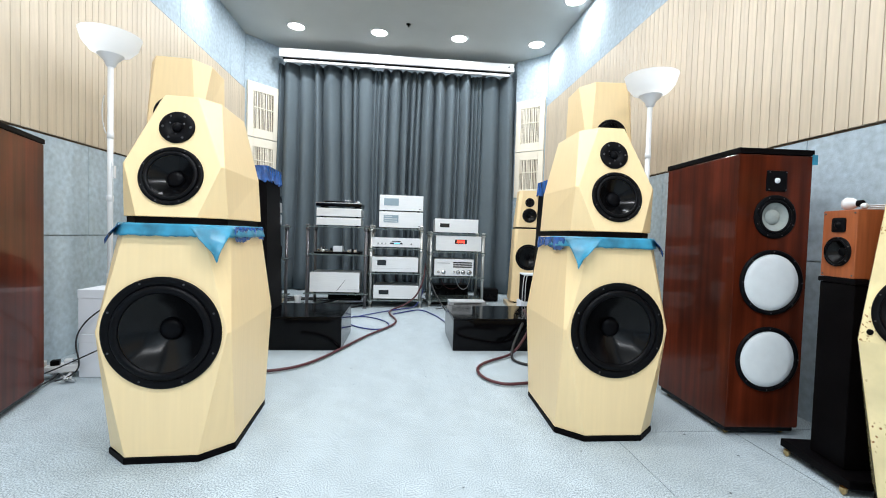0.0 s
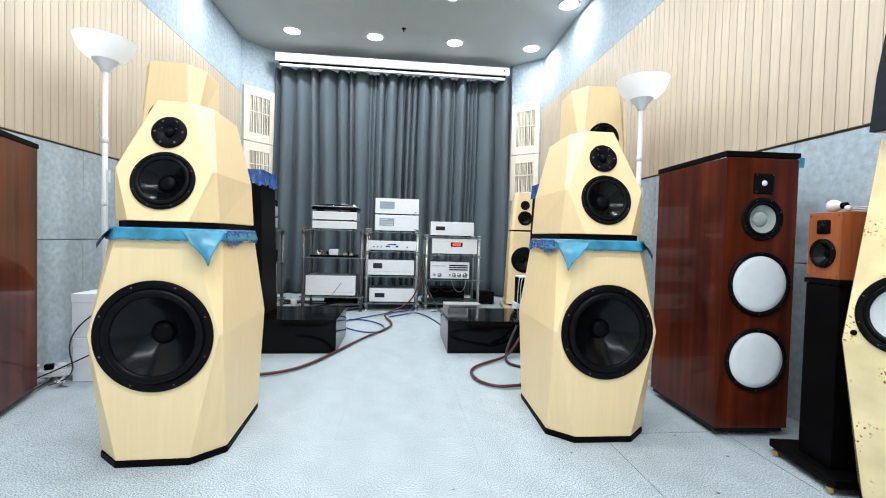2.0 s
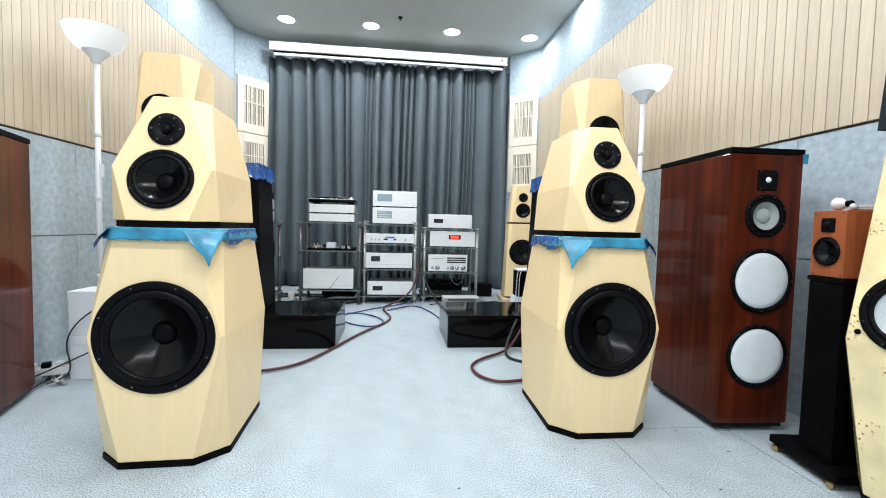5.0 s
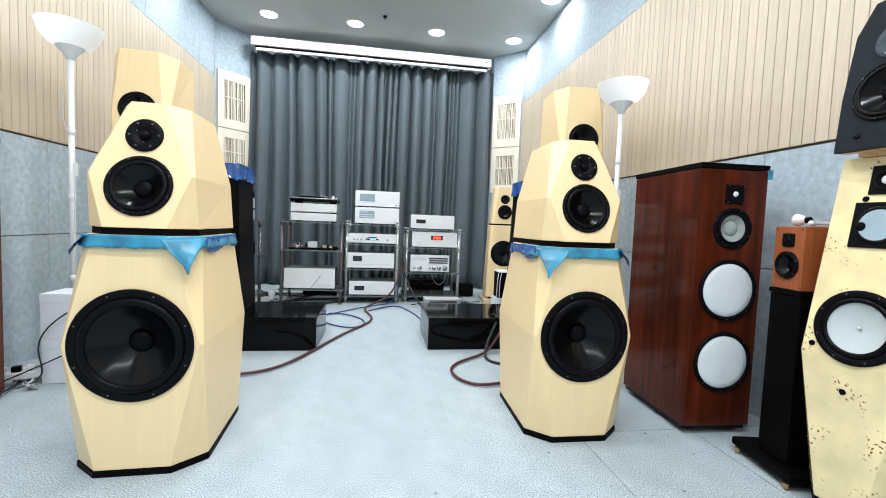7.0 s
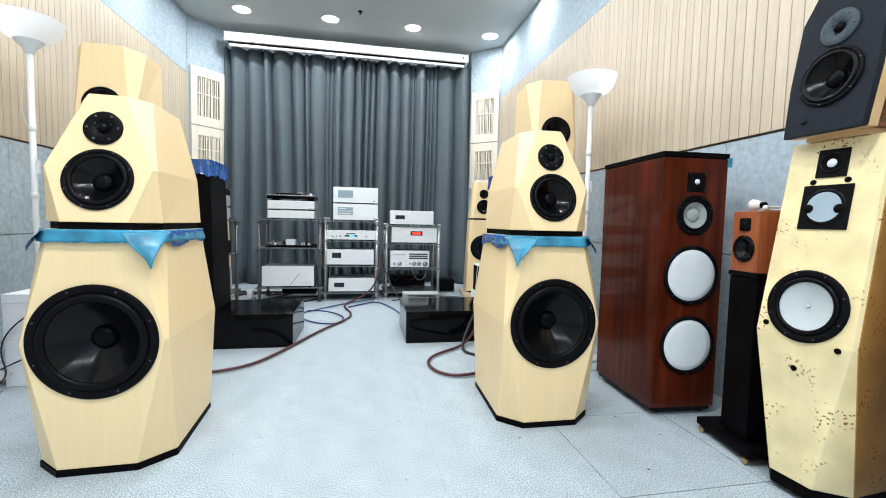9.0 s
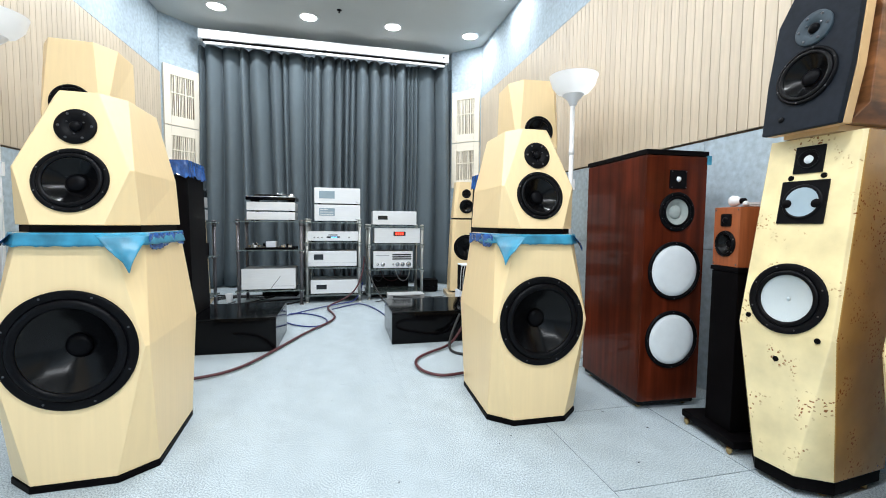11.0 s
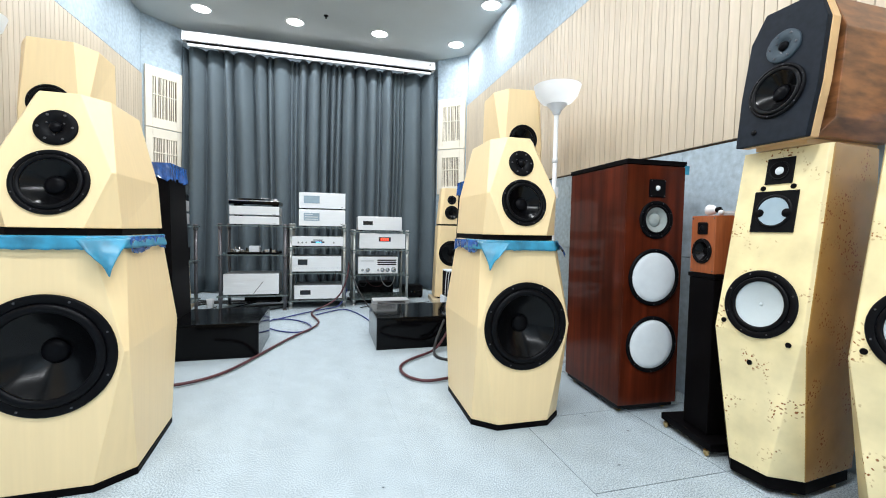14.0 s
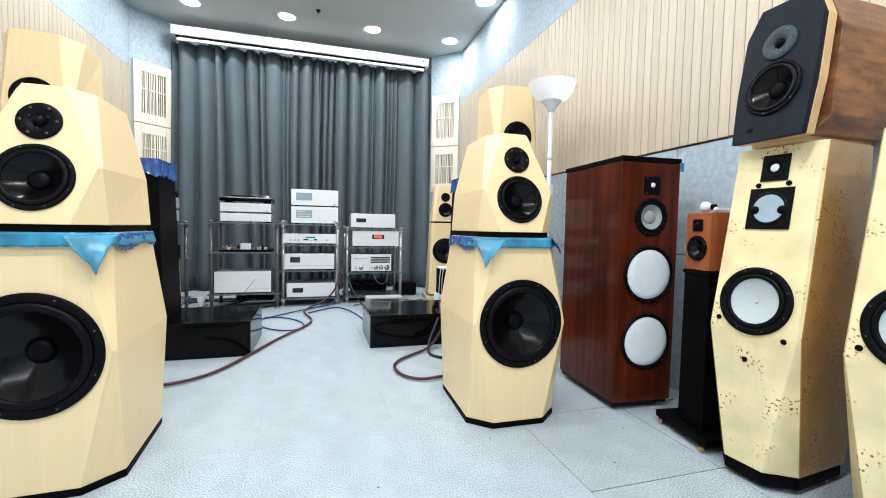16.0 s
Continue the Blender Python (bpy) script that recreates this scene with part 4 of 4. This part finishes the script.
# wall vents on the angled corners
def vent(k2, z0, z1):
    (ax, ay), (bx, by) = CORNERS[k2]
    if k2:
        (ax, ay), (bx, by) = (bx, by), (ax, ay)
    dx, dy = bx - ax, by - ay
    n = math.hypot(dx, dy)
    rz = math.degrees(math.atan2(dy, dx))
    v = thing("wall_vent", pose(ax, ay, z0, 0, 0, rz), "cream slatted diffuser panel on the corner wall", "vent", "wall vents")
    h = z1 - z0
    a, b = 0.10, n - 0.09
    part("backing", box(a, -0.012, 0.0, b, -0.004, h), GROOVE, v)
    part("board", box(0.03, -0.0035, -0.08, n - 0.02, -0.0005, h + 0.08), GRILLE, v)
    rnd2 = random.Random(k2 * 7 + int(z0 * 10))
    x = a + 0.02
    while x < b - 0.03:
        w = rnd2.choice((0.008, 0.008, 0.012, 0.02))
        part("slat", box(x, -0.026, 0.04, x + w, -0.0125, h - 0.04), GRILLE, v)
        x += w + rnd2.choice((0.010, 0.010, 0.016))
    for fx0, fz0, fx1, fz1 in ((0.03, -0.08, a + 0.012, h + 0.08), (b - 0.012, -0.08, n - 0.02, h + 0.08), (a + 0.013, -0.08, b - 0.013, 0.04), (a + 0.013, h - 0.04, b - 0.013, h + 0.08), (a + 0.013, h * 0.55, b - 0.013, h * 0.55 + 0.014)):
        part("frame_bar", box(fx0, -0.032, fz0, fx1, -0.0128, fz1, 0.002), GRILLE, v)
    return v


for k2 in (0, 1):
    for z0, z1 in ((2.25, 2.85), (1.56, 2.08)):
        vent(k2, z0, z1)

# ---- cables ----
def flat(pts, z=0.016):
    return [(x, y, z) for x, y in pts]


cable("speaker_cable", flat([(-0.80, 2.82), (-0.63, 2.86), (-0.5, 3.05), (-0.35, 3.42), (-0.2, 3.8), (-0.02, 4.1), (0.05, 4.35), (-0.02, 4.6), (-0.06, 4.85), (0.03, 5.05)]) + [(0.26, 5.12, 0.10), (0.34, 5.15, 0.32), (0.36, 5.3, 0.5)], 0.0095, RED_CABLE, "thick dark red speaker cable lying on the carpet")
cable("blue_cable", flat([(-0.38, 4.52), (-0.26, 4.66), (-0.03, 4.92), (0.15, 5.06), (0.29, 5.14)]) + [(0.34, 5.3, 0.2)], 0.0065, BLUE_CABLE, "blue signal cable across the carpet")
cable("blue_cable", flat([(-0.38, 4.6), (-0.45, 4.4), (-0.42, 4.2), (-0.27, 4.02), (-0.1, 3.95), (0.0, 4.2), (-0.15, 4.5), (-0.32, 4.6), (-0.40, 4.56)], 0.012), 0.0065, BLUE_CABLE, "loop of blue signal cable on the carpet")
cable("blue_cable", flat([(0.0, 4.72), (0.2, 4.95), (0.3, 5.05), (0.42, 4.75), (0.50, 4.4), (0.54, 4.0)], 0.012), 0.0065, BLUE_CABLE, "blue signal cable leading to the plinth")
cable("speaker_cable", [(1.06, 3.6, 0.27), (1.05, 3.3, 0.24), (0.98, 3.28, 0.12)] + flat([(0.88, 3.2), (0.74, 3.10), (0.58, 2.97), (0.53, 2.84), (0.55, 2.69), (0.62, 2.60), (0.7, 2.57), (0.85, 2.62), (0.95, 2.62)]), 0.0095, RED_CABLE, "loop of thick dark red speaker cable on the carpet")
cable("black_cable", [(1.1, 3.7, 0.262), (1.0, 3.32, 0.27), (0.9, 3.28, 0.1)] + flat([(0.84, 3.15), (0.84, 3.02), (0.93, 2.95), (1.05, 2.9)], 0.011), 0.010, BLACK_CABLE, "black cable hanging over the plinth")
cable("black_cable", [(0.36, 5.25, 0.5), (0.40, 5.15, 0.3), (0.5, 5.0, 0.1)] + flat([(0.58, 4.6), (0.62, 4.1)], 0.012), 0.008, BLACK_CABLE, "black cable from the rack to the plinth")
for i, (z0, pts) in enumerate(((0.01, [(0.65, 3.98), (0.75, 4.3), (1.0, 4.4), (1.25, 4.3)]), (0.01, [(0.7, 4.9), (0.95, 4.75), (1.2, 4.8), (1.45, 4.9)]), (0.01, [(0.5, 5.5), (0.8, 5.3), (1.1, 5.25), (1.3, 5.1)]), (0.01, [(-1.3, 4.5), (-1.0, 4.75), (-0.8, 4.85), (-0.5, 5.05), (-0.3, 5.3)]), (0.01, [(-1.2, 5.1), (-1.0, 5.2), (-0.7, 5.35), (-0.3, 5.45)]), (0.01, [(0.45, 5.45), (0.65, 5.6), (0.85, 5.45), (1.0, 5.6)]))):
    cable("black_cable", flat(pts, z0), 0.009, BLACK_CABLE, "black mains cable lying by the racks")
rnd = random.Random(9)
for i in range(12):
    cx, cy = (rnd.uniform(0.45, 1.25), rnd.uniform(5.15, 5.85)) if i < 8 else (rnd.uniform(-1.2, -0.3), rnd.uniform(5.2, 5.7))
    pts = [(cx + rnd.uniform(-0.35, 0.35), cy + rnd.uniform(-0.25, 0.2)) for _ in range(6)]
    cable("black_cable", [(x, y, 0.01 + 0.012 * (i % 4) * abs(math.sin(k3))) for k3, (x, y) in enumerate(pts)], rnd.choice((0.005, 0.007, 0.009)), BLACK_CABLE, "black cable in a tangle under the racks")
for i, (x0, x1) in enumerate(((0.46, 0.62), (0.55, 0.85), (0.75, 0.95), (-0.15, 0.1), (0.0, 0.22))):
    cable("black_cable", [(x0, 5.70, 0.45), (x0, 5.66, 0.25), ((x0 + x1) / 2, 5.62, 0.10), (x1, 5.66, 0.22), (x1, 5.70, 0.40)], 0.005, (BLACK_CABLE, RED_CABLE, WHITE_CABLE)[i % 3], "cable hanging behind a rack shelf")
rnd = random.Random(2)
for i in range(7):
    a = rnd.uniform(-0.06, 0.06)
    cable("white_cable", flat([(-1.80 + a, 2.62 + a), (-1.88, 2.72 + 0.03 * i), (-1.96 + a, 2.84), (-2.05, 2.92 + a), (-1.92 + a, 3.02), (-1.84, 2.90 + a), (-1.94, 2.78)], 0.008 + 0.004 * i), 0.005, WHITE_CABLE if i != 3 else BLACK_CABLE, "tangled pale cable heaped by the wall")
cable("white_cable", [(-1.82, 3.085, 1.3), (-1.795, 3.07, 1.1), (-1.805, 3.07, 0.9), (-1.815, 3.06, 0.6)], 0.003, WHITE_CABLE, "thin white lamp cord along the pole")
cable("white_cable", [(-1.865, 3.09, 1.70), (-1.885, 3.09, 1.65), (-1.885, 3.09, 1.53), (-1.855, 3.09, 1.46)], 0.003, WHITE_CABLE, "thin white lamp cord along the pole")
cable("black_cable", [(-1.48, 2.74, 0.50), (-1.64, 2.73, 0.42), (-1.78, 2.73, 0.30), (-1.79, 2.73, 0.16), (-1.72, 2.71, 0.04), (-1.83, 2.65, 0.02)], 0.004, BLACK_CABLE, "thin black cable hanging before a carton")
cable("black_cable", [(-1.53, 2.74, 0.24), (-1.68, 2.73, 0.16), (-1.88, 2.71, 0.06), (-1.98, 2.69, 0.02)], 0.004, BLACK_CABLE, "thin black cable hanging before a carton")
for i in range(2):
    cable("white_cable", [(1.30 + 0.03 * i, 4.44, 0.47), (1.27 + 0.02 * i, 4.40, 0.40), (1.28 + 0.03 * i, 4.41, 0.25), (1.26 + 0.04 * i, 4.40, 0.02)], 0.004, WHITE_CABLE, "thin white cable hanging from a small amplifier")
ws = thing("power_strip", pose(-1.83, 2.80, 0.034, 0, 0, 25), "white mains power strip among cables", "power strip")
part("strip_body", box(-0.14, -0.03, 0, 0.14, 0.03, 0.04, 0.006), WHITE, ws)
for i in range(4):
    part("plug_top", box(-0.11 + i * 0.06, -0.02, 0.041, -0.07 + i * 0.06, 0.02, 0.07, 0.005), (WHITE, MATT)[i % 2], ws)
bs_ = thing("cable_box", pose(0.535, 4.05, 0), "flat grey connection box behind the plinth", "box")
part("box_body", box(0, 0, 0, 0.34, 0.16, 0.27, 0.004), TOPCASE, bs_)
for i in range(3):
    part("vent_slot", box(0.04, -0.002, 0.252 - i * 0.012, 0.30, 0.004, 0.258 - i * 0.012), MATT, bs_)

# flecks of dirt trodden into the carpet
rnd = random.Random(21)
bm = bmesh.new()
for i in range(60):
    x, y, r = rnd.uniform(-1.7, 1.7), rnd.uniform(0.9, 3.2), rnd.uniform(0.002, 0.006)
    a = rnd.uniform(0, 3.1)
    n = rnd.choice((5, 6, 7))
    ring = [(x + r * rnd.uniform(0.5, 1.6) * math.cos(a + 6.283 * j / n), y + r * rnd.uniform(0.5, 1.2) * math.sin(a + 6.283 * j / n)) for j in range(n)]
    lo = [bm.verts.new((px, py, 0.0003)) for px, py in ring]
    hi = bm.verts.new((x, y, 0.002))
    for j in range(n):
        bm.faces.new((lo[j], lo[(j + 1) % n], hi))
tagged(part("floor_debris", bm, MATT), "dark flecks of dirt on the carpet", "debris", kind="stuff")

# ---- wall panels, slats and carpet tiles ----
for side, xw in ((1, WL), (-1, WR)):
    nm = "wall_panel_west" if side == 1 else "wall_panel_east"
    felt = tagged(new(nm), "rows of blue-grey felt panels with fine joints", kind="structure")
    for z0, z1 in ((0.0, 0.80), (0.806, SLAT0 - 0.012), (SLAT1 + 0.01, CEIL - 0.004)):
        y = YF + 0.01
        while y < 6.25:
            y1 = min(y + 1.2, 6.28)
            a, b = sorted((xw + 0.002 * side, xw + 0.016 * side))
            part("felt_panel", box(a, y + 0.002, z0, b, y1 - 0.002, z1, 0.002), FELT, felt)
            y = y1
    band = structure("slat_backing_west" if side == 1 else "slat_backing_east", box(*(min(xw + 0.002 * side, xw + 0.008 * side), YF + 0.01, SLAT0 - 0.01), *(max(xw + 0.002 * side, xw + 0.008 * side), 6.28, SLAT1)), GROOVE, "dark backing of the wooden slat band")
    pitch, mesh = 0.062, None
    n = int((6.28 - YF) / pitch)
    for i in range(n):
        y = YF + 0.02 + i * pitch
        if mesh is None:
            a, b = sorted((0.0085 * side, 0.024 * side))
            first = part("slat", box(a, 0.0, SLAT0, b, pitch - 0.004, SLAT1, 0.0015), SLAT, band, m=Matrix.Translation((xw, y, 0)))
            mesh = first.data
        else:
            o = new("slat", mesh)
            o.parent = band
            o.location = (xw, y, 0)
def carpet_tile(gap):
    bm = box(gap, gap, -0.006, 0.6 - gap, 0.6 - gap, 0.0, 0.0003)
    me = bpy.data.meshes.new("carpet_tile")
    bm.to_mesh(me)
    bm.free()
    me.materials.append(CARPET)
    return me


close_tile, open_tile = carpet_tile(0.0001), carpet_tile(0.0024)
floor_ob = bpy.data.objects["floor"]
for i in range(-5, 3):
    for j in range(-8, 9):
        o = new("carpet_tile", open_tile if i >= 1 and j < 2 else close_tile)
        o.parent = floor_ob
        o.location = (0.453 + i * 0.6, 2.03 + j * 0.6, 0)
